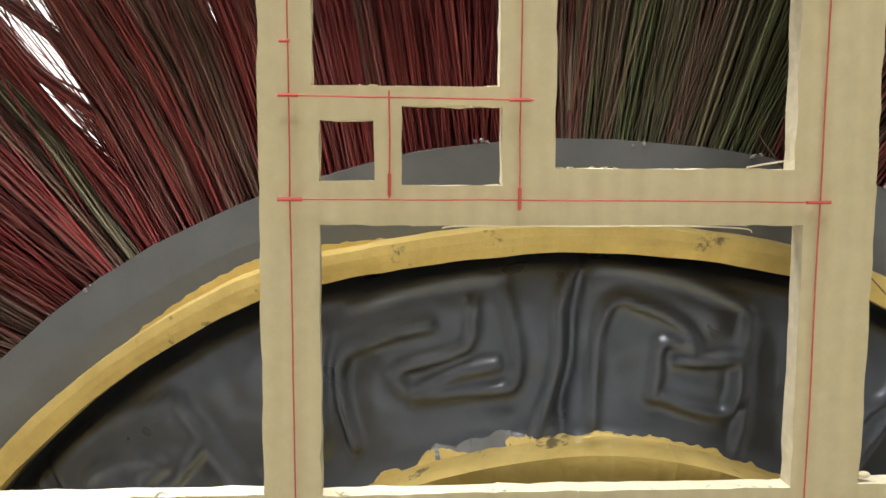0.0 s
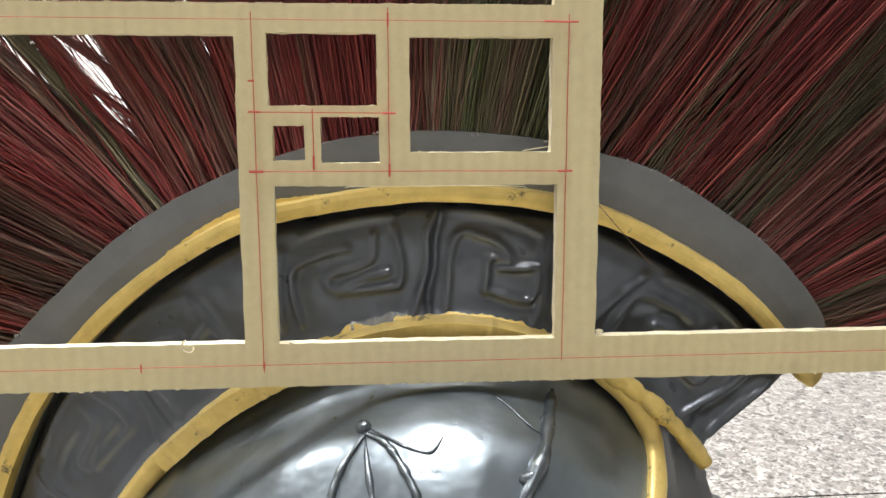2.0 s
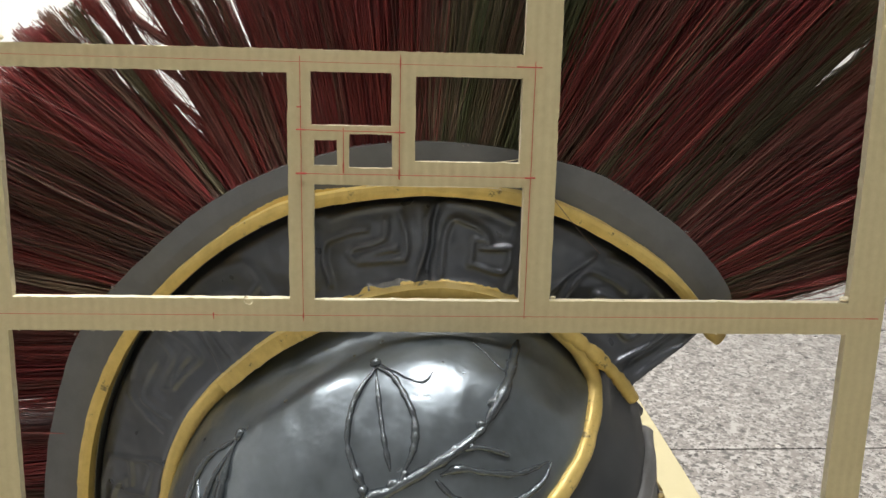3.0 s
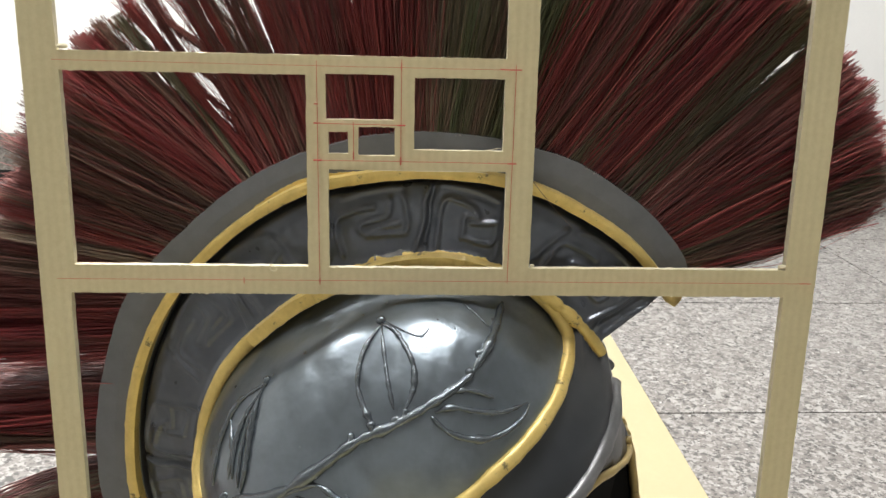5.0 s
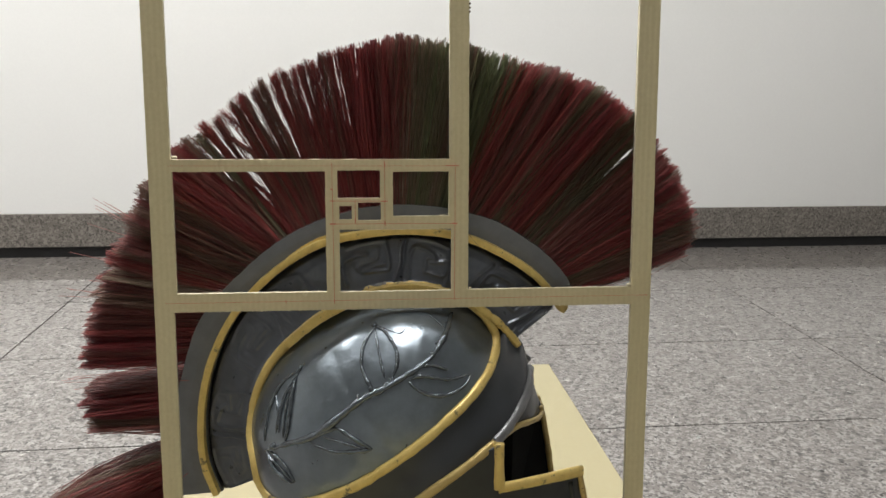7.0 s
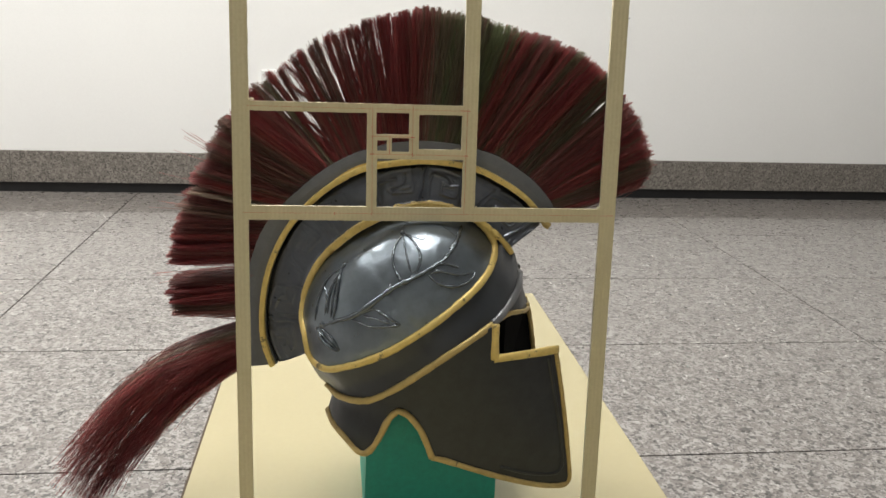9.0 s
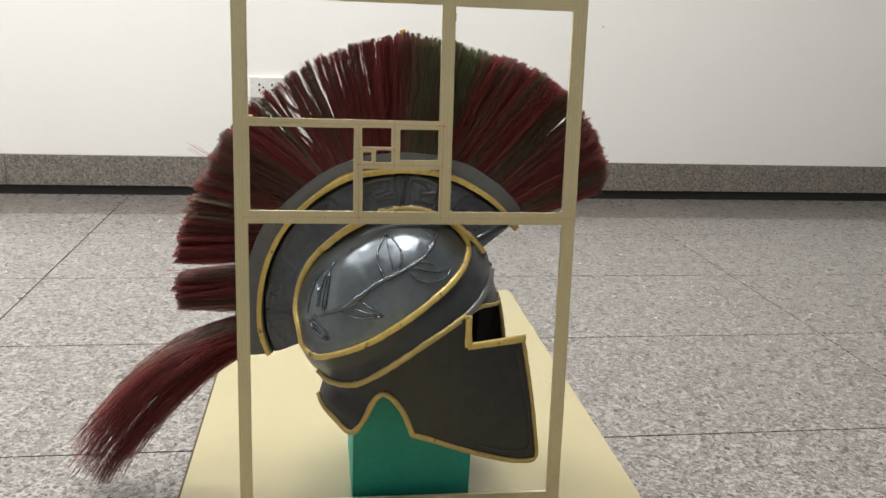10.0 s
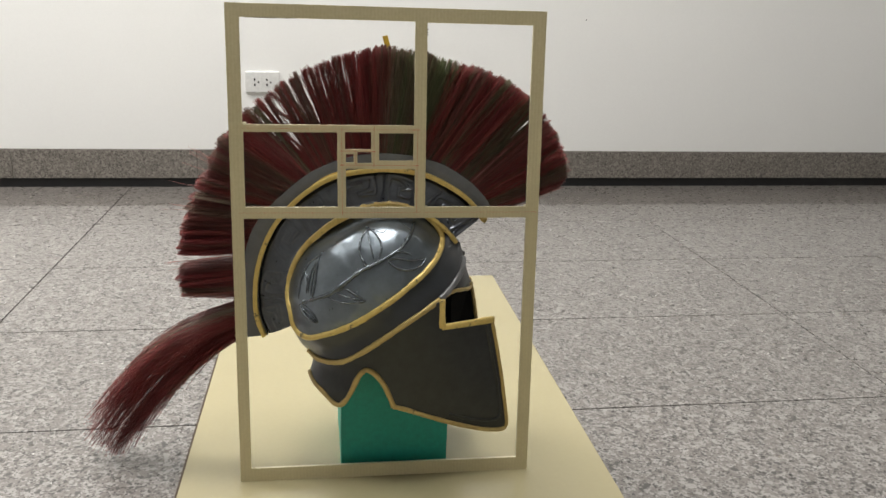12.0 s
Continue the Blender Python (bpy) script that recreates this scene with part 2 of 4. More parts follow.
def thing(name, label, category, m=None, kind="", group=""):
    ob = new(name)
    ob.empty_display_size = 0.05
    if m is not None:
        ob.matrix_world = m
    return tagged(ob, label, category, group, kind)


def box(bm, x0, x1, y0, y1, z0, z1, bevel=0.0, segments=2):
    r = bmesh.ops.create_cube(bm, size=1.0, matrix=Matrix.LocRotScale(((x0 + x1) / 2, (y0 + y1) / 2, (z0 + z1) / 2), None, (x1 - x0, y1 - y0, z1 - z0)))
    if bevel:
        edges = list({e for v in r["verts"] for e in v.link_edges})
        bmesh.ops.bevel(bm, geom=edges, offset=bevel, segments=segments, affect="EDGES", profile=0.5)
    return bm


def boxes(*sizes, bevel=0.0):
    bm = bmesh.new()
    for s in sizes:
        box(bm, *s, bevel=bevel)
    return bm


def spline(points, per=8, closed=False):
    """A smooth line through the points."""
    p = [Vector(q) for q in points]
    n = len(p)
    out = []
    for i in range(n if closed else n - 1):
        if closed:
            a, b, c, d = p[(i - 1) % n], p[i], p[(i + 1) % n], p[(i + 2) % n]
        else:
            a, b, c, d = p[max(i - 1, 0)], p[i], p[i + 1], p[min(i + 2, n - 1)]
        for k in range(per):
            u = k / per
            out.append(0.5 * ((2 * b) + (c - a) * u + (2 * a - 5 * b + 4 * c - d) * u * u + (3 * b - a - 3 * c + d) * u ** 3))
    if not closed:
        out.append(p[-1])
    return out


def resample(line, n):
    """n + 1 points at even steps along a line."""
    length = [0.0]
    for a, b in zip(line, line[1:]):
        length.append(length[-1] + (b - a).length)
    out, j = [], 0
    for i in range(n + 1):
        want = length[-1] * i / n
        while j < len(line) - 2 and length[j + 1] < want:
            j += 1
        span = length[j + 1] - length[j]
        out.append(line[j].lerp(line[j + 1], min(1, (want - length[j]) / span if span else 0)))
    return out


def tube(bm, line, radius, sides=8, closed=False, flat=1.0, uneven=0.0, taper=False, square=2.0):
    """A cord along a line; flat: its depth (y) against its width; uneven: hand-made swelling."""
    rings, n = [], len(line)
    for i, p in enumerate(line):
        a = line[(i - 1) % n] if closed or i else p
        b = line[(i + 1) % n] if closed or i < n - 1 else p
        t = (b - a).normalized()
        side = t.cross(Vector((0, 1, 0)))
        side = side.normalized() if side.length > 1e-4 else Vector((1, 0, 0))
        depth = side.cross(t).normalized()
        r = radius * (1 + uneven * noise.noise(p * 120)) * (1 + uneven * noise.noise(p * 380))
        if taper:
            r *= min(1, 0.35 + 3 * min(i, n - 1 - i) / n)
        ring = []
        for k in range(sides):
            c, s = math.cos(2 * math.pi * (k + 0.5) / sides), math.sin(2 * math.pi * (k + 0.5) / sides)
            f = (abs(c) ** square + abs(s) ** square) ** (-1 / square)
            ring.append(bm.verts.new(p + (side * (c * f) + depth * (flat * s * f)) * r))
        rings.append(ring)
    for i in range(n if closed else n - 1):
        r0, r1 = rings[i], rings[(i + 1) % n]
        for k in range(sides):
            bm.faces.new((r0[k], r0[(k + 1) % sides], r1[(k + 1) % sides], r1[k]))
    if not closed:
        bm.faces.new(rings[0])
        bm.faces.new(list(reversed(rings[-1])))
    return bm


# ------------------------------------------------------------------ the room
XL, XR, Y1, TILE = -0.5234, 1.1010, 1.3693, 0.3983
SLAB = (XR - XL) / 2
WALL_Y, ROOM_X0, ROOM_X1, ROOM_Y0 = 1.866, -3.77, 4.35, Y1 - 14 * TILE

floor = tagged(new("floor", mesh_of("floor", boxes((ROOM_X0, ROOM_X1, ROOM_Y0, WALL_Y + 0.1, -0.12, -0.0022)), GROUT)),
               "pale grey speckled granite slab floor with thin dark joints", "floor", kind="structure")
floor.matrix_world = ROOM
wall_parts = {
    "wall_north": ((ROOM_X0 - 0.15, ROOM_X1 + 0.15, WALL_Y, WALL_Y + 0.15, -0.1, CEILING), "plain off-white painted wall behind the helmet"),
    "wall_south": ((ROOM_X0 - 0.15, ROOM_X1 + 0.15, ROOM_Y0 - 0.15, ROOM_Y0, -0.1, CEILING), "plain off-white painted wall"),
    "wall_west": ((ROOM_X0 - 0.15, ROOM_X0, ROOM_Y0, WALL_Y, -0.1, CEILING), "unseen side wall, greyed to lessen bounced light"),
    "wall_east": ((ROOM_X1, ROOM_X1 + 0.15, ROOM_Y0, WALL_Y, -0.1, CEILING), "unseen side wall, greyed to lessen bounced light"),
}
# Unseen side walls are greyed against bounce; the unseen south wall stays white.
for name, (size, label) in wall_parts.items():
    tagged(new(name, mesh_of(name, boxes(size), WALL if name in ("wall_north", "wall_south") else LOW_BOUNCE_WALL)), label, "wall", kind="structure").matrix_world = ROOM
tagged(new("ceiling", mesh_of("ceiling", boxes((ROOM_X0 - 0.15, ROOM_X1 + 0.15, ROOM_Y0 - 0.15, WALL_Y + 0.15, CEILING, CEILING + 0.12)), CEIL)),
       "plain pale ceiling", "ceiling", kind="structure").matrix_world = ROOM

# skirting: a recessed black strip with granite panels standing above it
strip = tagged(new("baseboard_strip", mesh_of("baseboard_strip", boxes((ROOM_X0, ROOM_X1, WALL_Y - 0.006, WALL_Y - 0.0005, 0.0005, 0.0315)), BLACK_STRIP)),
               "matt black strip along the foot of the wall", "baseboard", kind="structure")
strip.matrix_world = ROOM
baseboard = tagged(new("baseboard", mesh_of("baseboard", boxes((ROOM_X0, ROOM_X1, WALL_Y - 0.008, WALL_Y - 0.0004, 0.0325, 0.1265)), GROUT)),
                   "brown-grey speckled granite skirting panels along the wall", "baseboard", kind="structure")
baseboard.matrix_world = ROOM
PANEL = 0.5857
panel_mesh = mesh_of("skirting_panel", boxes((0.0006, PANEL - 0.0006, -0.0145, -0.0062, 0.0312, 0.1285), bevel=0.0012), SKIRT_STONE)
for i in range(-5, 9):
    ob = new("skirting_panel", panel_mesh)
    ob.parent = baseboard
    ob.location = (-0.8907 + i * PANEL, WALL_Y, 0)

# ceiling lamps, out of view: housings and diffusers added round the area lights
for x, y, sx, sy, watts in LIGHTS:
    fixture = thing("ceiling_light", "unseen white ceiling light with a long diffuser", "ceiling light", ROOM @ pose(x, y, CEILING), group="ceiling lights")
    bm = boxes((-sx / 2 - 0.03, sx / 2 + 0.03, -sy / 2 - 0.03, sy / 2 + 0.03, -0.08, -0.001), bevel=0.006)
    part("housing", bm, METAL, fixture)
    part("diffuser", boxes((-sx / 2 + 0.01, sx / 2 - 0.01, -sy / 2 + 0.01, sy / 2 - 0.01, -0.087, -0.0805), bevel=0.002), DIFFUSER, fixture, "white lit diffuser")

# the outlet and a nail mark on the wall
outlet = thing("wall_outlet", "white plastic double wall socket on the white wall", "wall socket", ROOM @ pose(-0.0815, WALL_Y, 0.3535))
part("cover_plate", boxes((-0.056, 0.056, -0.010, -0.0003, -0.0355, 0.0355), bevel=0.0046), PLASTIC, outlet)
for cx in (-0.021, 0.019):
    socket = part("socket", boxes((cx - 0.0165, cx + 0.0165, -0.0105, -0.0095, -0.0165, 0.0165), bevel=0.0004), PLASTIC, outlet)
    for dx, dz, w, h in ((-0.004, 0.0085, 0.0030, 0.0042), (-0.004, -0.0085, 0.0030, 0.0042), (0.0085, 0.0, 0.0032, 0.0028)):
        bm = bmesh.new()
        bmesh.ops.create_cone(bm, cap_ends=True, segments=14, radius1=1, radius2=1, depth=0.0012, matrix=Matrix.LocRotScale((cx + dx, -0.0108, dz), Euler((math.pi / 2, 0, 0)), (w, h, 1)))
        part("slot", bm, SLOT, socket)
bm = bmesh.new()
bmesh.ops.create_uvsphere(bm, u_segments=8, v_segments=6, radius=0.0022, matrix=Matrix.Translation((0, -0.0008, 0)))
tagged(new("nail_head", mesh_of("nail_head", bm, SLOT)), "small dark nail head in the white wall", "nail").matrix_world = ROOM @ pose(1.0147, WALL_Y, 0.581)

# ------------------------------------------------------------------ the board on the floor
BOARD_TOP = 0.0045
base = thing("base_board", "cream sheet of board lying flat on the granite floor", "board")
bm = bmesh.new()
box(bm, -0.0855, 0.5030, -1.35, 0.857, 0.0034, BOARD_TOP, 0.0004, 1)
part("sheet", bm, BOARD, base)
part("backing", boxes((-0.0885, 0.5025, -1.35, 0.8565, 0.0, 0.0034)), BOARD_EDGE, base, "dark raw edge of the board")

# ------------------------------------------------------------------ the teal block
block = thing("support_block", "teal painted block standing on the cream board under the helmet", "block", pose(0.2012, 0.096, BOARD_TOP, 0, 0, 1.0))
bm = bmesh.new()
box(bm, -0.0735, 0.0735, -0.074, 0.074, 0.0, 0.205)
bmesh.ops.subdivide_edges(bm, edges=bm.edges, cuts=9, use_grid_fill=True)
for v in bm.verts:
    v.co += Vector((noise.noise(v.co * 30), noise.noise(v.co * 30 + Vector((7, 0, 0))), 0)) * 0.0008
part("body", bm, TEAL, block, smooth=False)

# ------------------------------------------------------------------ the cardboard frame
LEAN = 4.08
FRAME = pose(0, 0, BOARD_TOP, -LEAN, 0, 0)
THICK = 0.0042
HOLES = [  # u0, u1, v0, v1 of each opening
    (0.0085, 0.3720, 0.0188, 0.3608),
    (0.0112, 0.1264, 0.3752, 0.4695), (0.1368, 0.2246, 0.3748, 0.4243), (0.2379, 0.3713, 0.3752, 0.6050),
    (0.0106, 0.2228, 0.4788, 0.6060), (0.1786, 0.2224, 0.4345, 0.4692), (0.1357, 0.1687, 0.4487, 0.4702),
    (0.1369, 0.1466, 0.4321, 0.4427), (0.1514, 0.1692, 0.4314, 0.4453)]
OUTER = (-0.0060, 0.3880, 0.0, 0.6222)


def frame_mesh():
    """The sheet as small cells between all cut lines, openings left out, cut edges a little ragged."""
    def cuts(ends, low, high, step):
        at = sorted({low, high, *ends})
        out = []
        for a, b in zip(at, at[1:]):
            n = max(1, round((b - a) / step))
            out += [a + (b - a) * i / n for i in range(n)]
        return out + [high]
    us = cuts([h[i] for h in HOLES for i in (0, 1)], OUTER[0], OUTER[1], 0.0035)
    vs = cuts([h[i] for h in HOLES for i in (2, 3)], OUTER[2], OUTER[3], 0.0035)
    solid = {}
    for i, j in itertools.product(range(len(us) - 1), range(len(vs) - 1)):
        u, v = (us[i] + us[i + 1]) / 2, (vs[j] + vs[j + 1]) / 2
        solid[i, j] = not any(h[0] < u < h[1] and h[2] < v < h[3] for h in HOLES)
    bm = bmesh.new()
    verts = {}

    def vert(i, j, back):
        if (i, j, back) not in verts:
            around = [solid.get((i - a, j - b), False) for a in (0, 1) for b in (0, 1)]
            u, v = us[i], vs[j]
            if not all(around):
                p = Vector((u * 700, v * 700, 3.0 * back))
                rough = 0.00027 if v > 0.36 else 0.00020
                u += rough * noise.noise(p) + rough * noise.noise(p * 3.1)
                v += rough * noise.noise(p + Vector((9, 9, 9))) + rough * noise.noise(p * 2.7 + Vector((4, 1, 0)))
                v = max(v, 0.0)
            bow = 0.0012 * noise.noise(Vector((us[i] * 6, vs[j] * 6, 1.0))) * min(1.0, vs[j] / 0.05)
            verts[i, j, back] = bm.verts.new((u, bow + THICK * back, v))
        return verts[i, j, back]
    for (i, j), full in solid.items():
        if not full:
            continue
        corners = ((i, j), (i + 1, j), (i + 1, j + 1), (i, j + 1))
        bm.faces.new([vert(*c, 0) for c in corners])
        bm.faces.new([vert(*c, 1) for c in reversed(corners)])
        for (a, b), (di, dj) in zip(zip(corners, corners[1:] + corners[:1]), ((0, -1), (1, 0), (0, 1), (-1, 0))):
            if not solid.get((i + di, j + dj), False):
                bm.faces.new((vert(*b, 0), vert(*a, 0), vert(*a, 1), vert(*b, 1))).material_index = 1
    return bm


frame_stand = thing("proportion_frame", "cream corrugated cardboard frame cut into golden-section openings, standing on the board", "cardboard frame", FRAME)
part("sheet", frame_mesh(), CARD, frame_stand).data.materials.append(CUT)


def pen(points, width):
    """A hand-drawn pen line just proud of the card."""
    bm = bmesh.new()
    line = resample([Vector((u, -0.0016, v)) for u, v in points], 14 * (len(points) - 1))
    for p in line:
        p.x += 0.00012 * noise.noise(p * 90)
        p.z += 0.00012 * noise.noise(p * 90 + Vector((5, 0, 0)))
    return tube(bm, line, width * 0.40, 6, flat=0.9)


PEN_LINES = [
    ([(0.1318, 0.4760), (0.1322, 0.3660)], 0.00038), ([(0.1300, 0.4290), (0.2285, 0.4286)], 0.00038), ([(0.1300, 0.4468), (0.1745, 0.4464)], 0.00042),
    ([(0.1722, 0.4775), (0.1722, 0.4270)], 0.00038), ([(0.1492, 0.4478), (0.1492, 0.4292)], 0.00045), ([(0.2272, 0.4760), (0.2268, 0.3675)], 0.00038),
    ([(0.0030, 0.3684), (0.3820, 0.3684)], 0.00030), ([(0.0090, 0.4742), (0.2300, 0.4736)], 0.00026),
]
PEN_MARKS = [
    ([(0.1298, 0.4290), (0.1342, 0.4290)], 0.0011), ([(0.2245, 0.4286), (0.2290, 0.4286)], 0.0009), ([(0.1300, 0.4468), (0.1335, 0.4468)], 0.0009),
    ([(0.1702, 0.4464), (0.1740, 0.4464)], 0.0009), ([(0.1722, 0.4310), (0.1722, 0.4272)], 0.0009), ([(0.1492, 0.4335), (0.1492, 0.4296)], 0.0009),
    ([(0.1322, 0.3695), (0.1322, 0.3672)], 0.0008), ([(0.0945, 0.3695), (0.0945, 0.3668)], 0.0006), ([(0.2195, 0.4738), (0.2300, 0.4737)], 0.0008),
    ([(0.1303, 0.4560), (0.1322, 0.4560)], 0.0008), ([(0.1722, 0.4760), (0.1722, 0.4722)], 0.0008), ([(0.3790, 0.3684), (0.3850, 0.3684)], 0.0006),
]
for points, width in PEN_LINES + PEN_MARKS:
    part("pen_line", pen(points, width), RED_PEN, frame_stand, "thin red pen line")

# torn paper lips and curls left on the cut edges
rng = random.Random(5)
bm = bmesh.new()
EDGES = [((0.0112, 0.3752), (0.1264, 0.3752)), ((0.1368, 0.3748), (0.2246, 0.3748)), ((0.2379, 0.3752), (0.3713, 0.3752)), ((0.1368, 0.4243), (0.2246, 0.4243)),
         ((0.1357, 0.4487), (0.1687, 0.4487)), ((0.0085, 0.3608), (0.3720, 0.3608)), ((0.1369, 0.4427), (0.1466, 0.4427)), ((0.1514, 0.4453), (0.1692, 0.4453)),
         ((0.1786, 0.4345), (0.2224, 0.4345)), ((0.0106, 0.4788), (0.2228, 0.4788)), ((0.0112, 0.4695), (0.1264, 0.4695)), ((0.1687, 0.4487), (0.1687, 0.4702))]
for a, b in EDGES:
    length = math.hypot(b[0] - a[0], b[1] - a[1])
    for _ in range(int(length / 0.0045)):
        k = rng.random()
        u, v = a[0] + (b[0] - a[0]) * k, a[1] + (b[1] - a[1]) * k
        r = rng.uniform(0.0002, 0.0006)
        run = rng.uniform(0.0008, 0.0030)
        ln = [Vector((u + run * q * (1 if b[0] > a[0] else 0.2), rng.uniform(-0.0006, 0.0015), v + rng.uniform(-0.5, 0.5) * r)) for q in (0, 0.5, 1)]
        tube(bm, ln, r * 0.5, 4, uneven=0.5, taper=True)
for u, v, turns in ((0.1105, 0.3748, 1),):
    curl = [Vector((u + turns * 0.0035 * math.cos(w) * w / 4, -0.002 - 0.0005 * w, v - 0.0022 * math.sin(w) * w / 3)) for w in (0.2, 0.7, 1.2, 1.8, 2.4, 3.0, 3.7, 4.3)]
    tube(bm, spline(curl, 3), 0.00022, 5, uneven=0.3)
for lip in ([(0.1585, 0.4238), (0.162, 0.4242), (0.18, 0.4241), (0.20, 0.4242), (0.213, 0.4238), (0.2150, 0.4230)], [(0.2135, 0.4348), (0.218, 0.4356), (0.2222, 0.4362)]):
    tube(bm, spline([Vector((u, -0.0007, v)) for u, v in lip], 4), 0.00015, 5, uneven=0.5)
for u, v, size in ((0.0135, 0.4805, 0.0022), (0.3700, 0.3768, 0.0020), (0.0120, 0.0200, 0.0016), (0.2395, 0.3765, 0.0011)):
    bmesh.ops.create_icosphere(bm, subdivisions=2, radius=size, matrix=Matrix.LocRotScale((u, 0.0008, v), None, (1.2, 0.8, 0.6)))
part("torn_paper", bm, PAPER, frame_stand, "pale torn paper fibres on the cut edges")["kind"] = "stuff"

# shadow line under the top bar's torn lip, drawn as a dark strip, and dark specks for dents on the middle upright
bm = bmesh.new()
tube(bm, resample([Vector((0.0110, 0.0006, 0.6061)), Vector((0.0400, 0.0004, 0.6058)), Vector((0.0850, 0.0008, 0.6062))], 40), 0.0005, 5, uneven=0.6, taper=True)
part("torn_lip", bm, BOARD_EDGE, frame_stand, "dark strip drawn as the shadow line under the torn card lip")
for v in (0.5905, 0.5935, 0.5965):
    bm = bmesh.new()
    bmesh.ops.create_icosphere(bm, subdivisions=1, radius=0.0009, matrix=Matrix.Translation((0.2382, 0.0006, v)))
    part("dark_speck", bm, BOARD_EDGE, frame_stand, "dark speck on the cut edge")

# ------------------------------------------------------------------ the helmet
YS = 0.0805  # the plane that halves it, before the helmet is turned on its block
TURN = Matrix.Translation((0.17, YS, 0)) @ pose(0, 0, 0, 0, 0, -5.14) @ Matrix.Translation((-0.17, -YS, 0))
helmet = thing("crested_helmet", "dark grey gold-trimmed helmet with red bristle plume on teal block", "helmet", TURN @ pose(0.2, YS, BOARD_TOP + 0.2))
TO_LOCAL = Matrix.Translation((-0.2, -YS, -(BOARD_TOP + 0.2)))


def between(x, pairs):
    for (a, ya), (b, yb) in zip(pairs, pairs[1:]):
        if x <= b:
            return ya + (yb - ya) * max(0.0, (x - a) / (b - a))
    return pairs[-1][1]


def smooth01(w):
    w = min(1.0, max(0.0, w))
    return w * w * (3 - 2 * w)


def skull(x, z):
    """Half-width of the domed part."""
    dx, dz = x - 0.17, z - 0.262
    u, v = (dx + dz) * 0.7071, (dz - dx) * 0.7071
    e = (u / 0.127) ** 2 + (v / 0.099) ** 2
    flat = smooth01((e - 0.66) / 0.14) * min(1.0, max(0.0, (dz - 0.05) / 0.03))
    inside = smooth01((1.0 - e) / 0.25)
    lumps = 0.0010 * noise.noise(Vector((x * 38, 3.0, z * 38))) + 0.0006 * noise.noise(Vector((x * 95, 7.0, z * 95)))
    fold = (x - 0.1253) * 0.794 + (z - 0.348) * 0.608
    return 0.118 * math.sqrt(max(0.0, 1 - 0.962 * e)) * (1 - 0.22 * flat) + inside * (lumps - 0.0014 * math.exp(-abs(fold) / 0.012) - 0.0008 * math.exp(-abs(fold) / 0.0025))


def brow(x, z):
    """Half-width of the band that runs from the neck round to the brow."""
    back = between(z, [(0.13, 0.083), (0.15, 0.086), (0.170, 0.084), (0.19, 0.079), (0.21, 0.070), (0.26, 0.056)])
    front = between(z, [(0.2084, 0.327), (0.256, 0.3108), (0.2766, 0.3045), (0.3009, 0.2974), (0.317, 0.2929), (0.36, 0.27)])
    e = (0.19 - x) / (0.19 - back) if x < 0.19 else (x - 0.19) / (front - 0.19)
    return 0.117 * math.sqrt(max(0.0, 1 - e * e))


def band_width(x, z):
    q = z - (0.19 + (x - 0.09) * 0.67)
    w = smooth01(-q / 0.03 + 0.1)
    return skull(x, z) * (1 - w) + brow(x, z) * w + 0.001


def cheek_width(x, z):
    back = between(z, [(0.11, 0.088), (0.138, 0.0855), (0.15, 0.091), (0.162, 0.0965), (0.18, 0.094), (0.2, 0.082)])
    if x < 0.2:
        e = (0.2 - x) / (0.2 - back)
        return 0.113 * math.sqrt(max(0.0, 1 - e * e))
    return 0.113 - 0.044 * ((x - 0.2) / 0.14) ** 1.5


def on(width, points, lift=0.0, per=6, closed=False):
    """A line through (x, z) points laid on the near side of a surface."""
    flat = spline([(x, 0, z) for x, z in points], per, closed)
    return [Vector((p.x, YS - width(p.x, p.z) - lift, p.z)) for p in flat]


def far_side(x, bent):
    """The far cheek guard is bent further back than the near one."""
    return x - bent * max(0.0, x - 0.2)


def plate(outline, width, step=0.006, lift=0.0, thick=0.003, bent=0.0):
    """A curved plate with this side outline, on both sides of the helmet."""
    bm = bmesh.new()
    bm.faces.new([bm.verts.new((x, 0, z)) for x, z in outline])
    xs, zs = [p[0] for p in outline], [p[1] for p in outline]
    for axis, low, high in ((0, min(xs), max(xs)), (2, min(zs), max(zs))):
        k = math.floor(low / step) + 1
        while k * step < high:
            co, no = [0, 0, 0], [0, 0, 0]
            co[axis], no[axis] = k * step + 1e-5, 1
            bmesh.ops.bisect_plane(bm, geom=bm.verts[:] + bm.edges[:] + bm.faces[:], plane_co=co, plane_no=no)
            k += 1
    bmesh.ops.triangulate(bm, faces=bm.faces)
    bmesh.ops.recalc_face_normals(bm, faces=bm.faces)
    front = list(bm.verts)
    rim = [e for e in bm.edges if e.is_boundary]
    faces = list(bm.faces)
    inner = {}
    for v in front:
        w = width(v.co.x, v.co.z)
        inner[v] = bm.verts.new((v.co.x, YS - max(w - thick, 0.0), v.co.z))
        v.co.y = YS - w - lift
    for f in faces:
        bm.faces.new([inner[v] for v in reversed(f.verts)])
    for e in rim:
        a, b = e.verts
        bm.faces.new((a, b, inner[b], inner[a]))
    far = bmesh.ops.duplicate(bm, geom=bm.verts[:] + bm.edges[:] + bm.faces[:])["geom"]
    for v in far:
        if isinstance(v, bmesh.types.BMVert):
            v.co.y = 2 * YS - v.co.y
            v.co.x = far_side(v.co.x, bent)
    bmesh.ops.remove_doubles(bm, verts=bm.verts, dist=0.0004)
    return bm


def helmet_part(name, bm, material, label="", parent=None, smooth=True):
    bmesh.ops.transform(bm, matrix=TO_LOCAL, verts=bm.verts)
    return part(name, bm, material, parent or helmet, label, smooth)


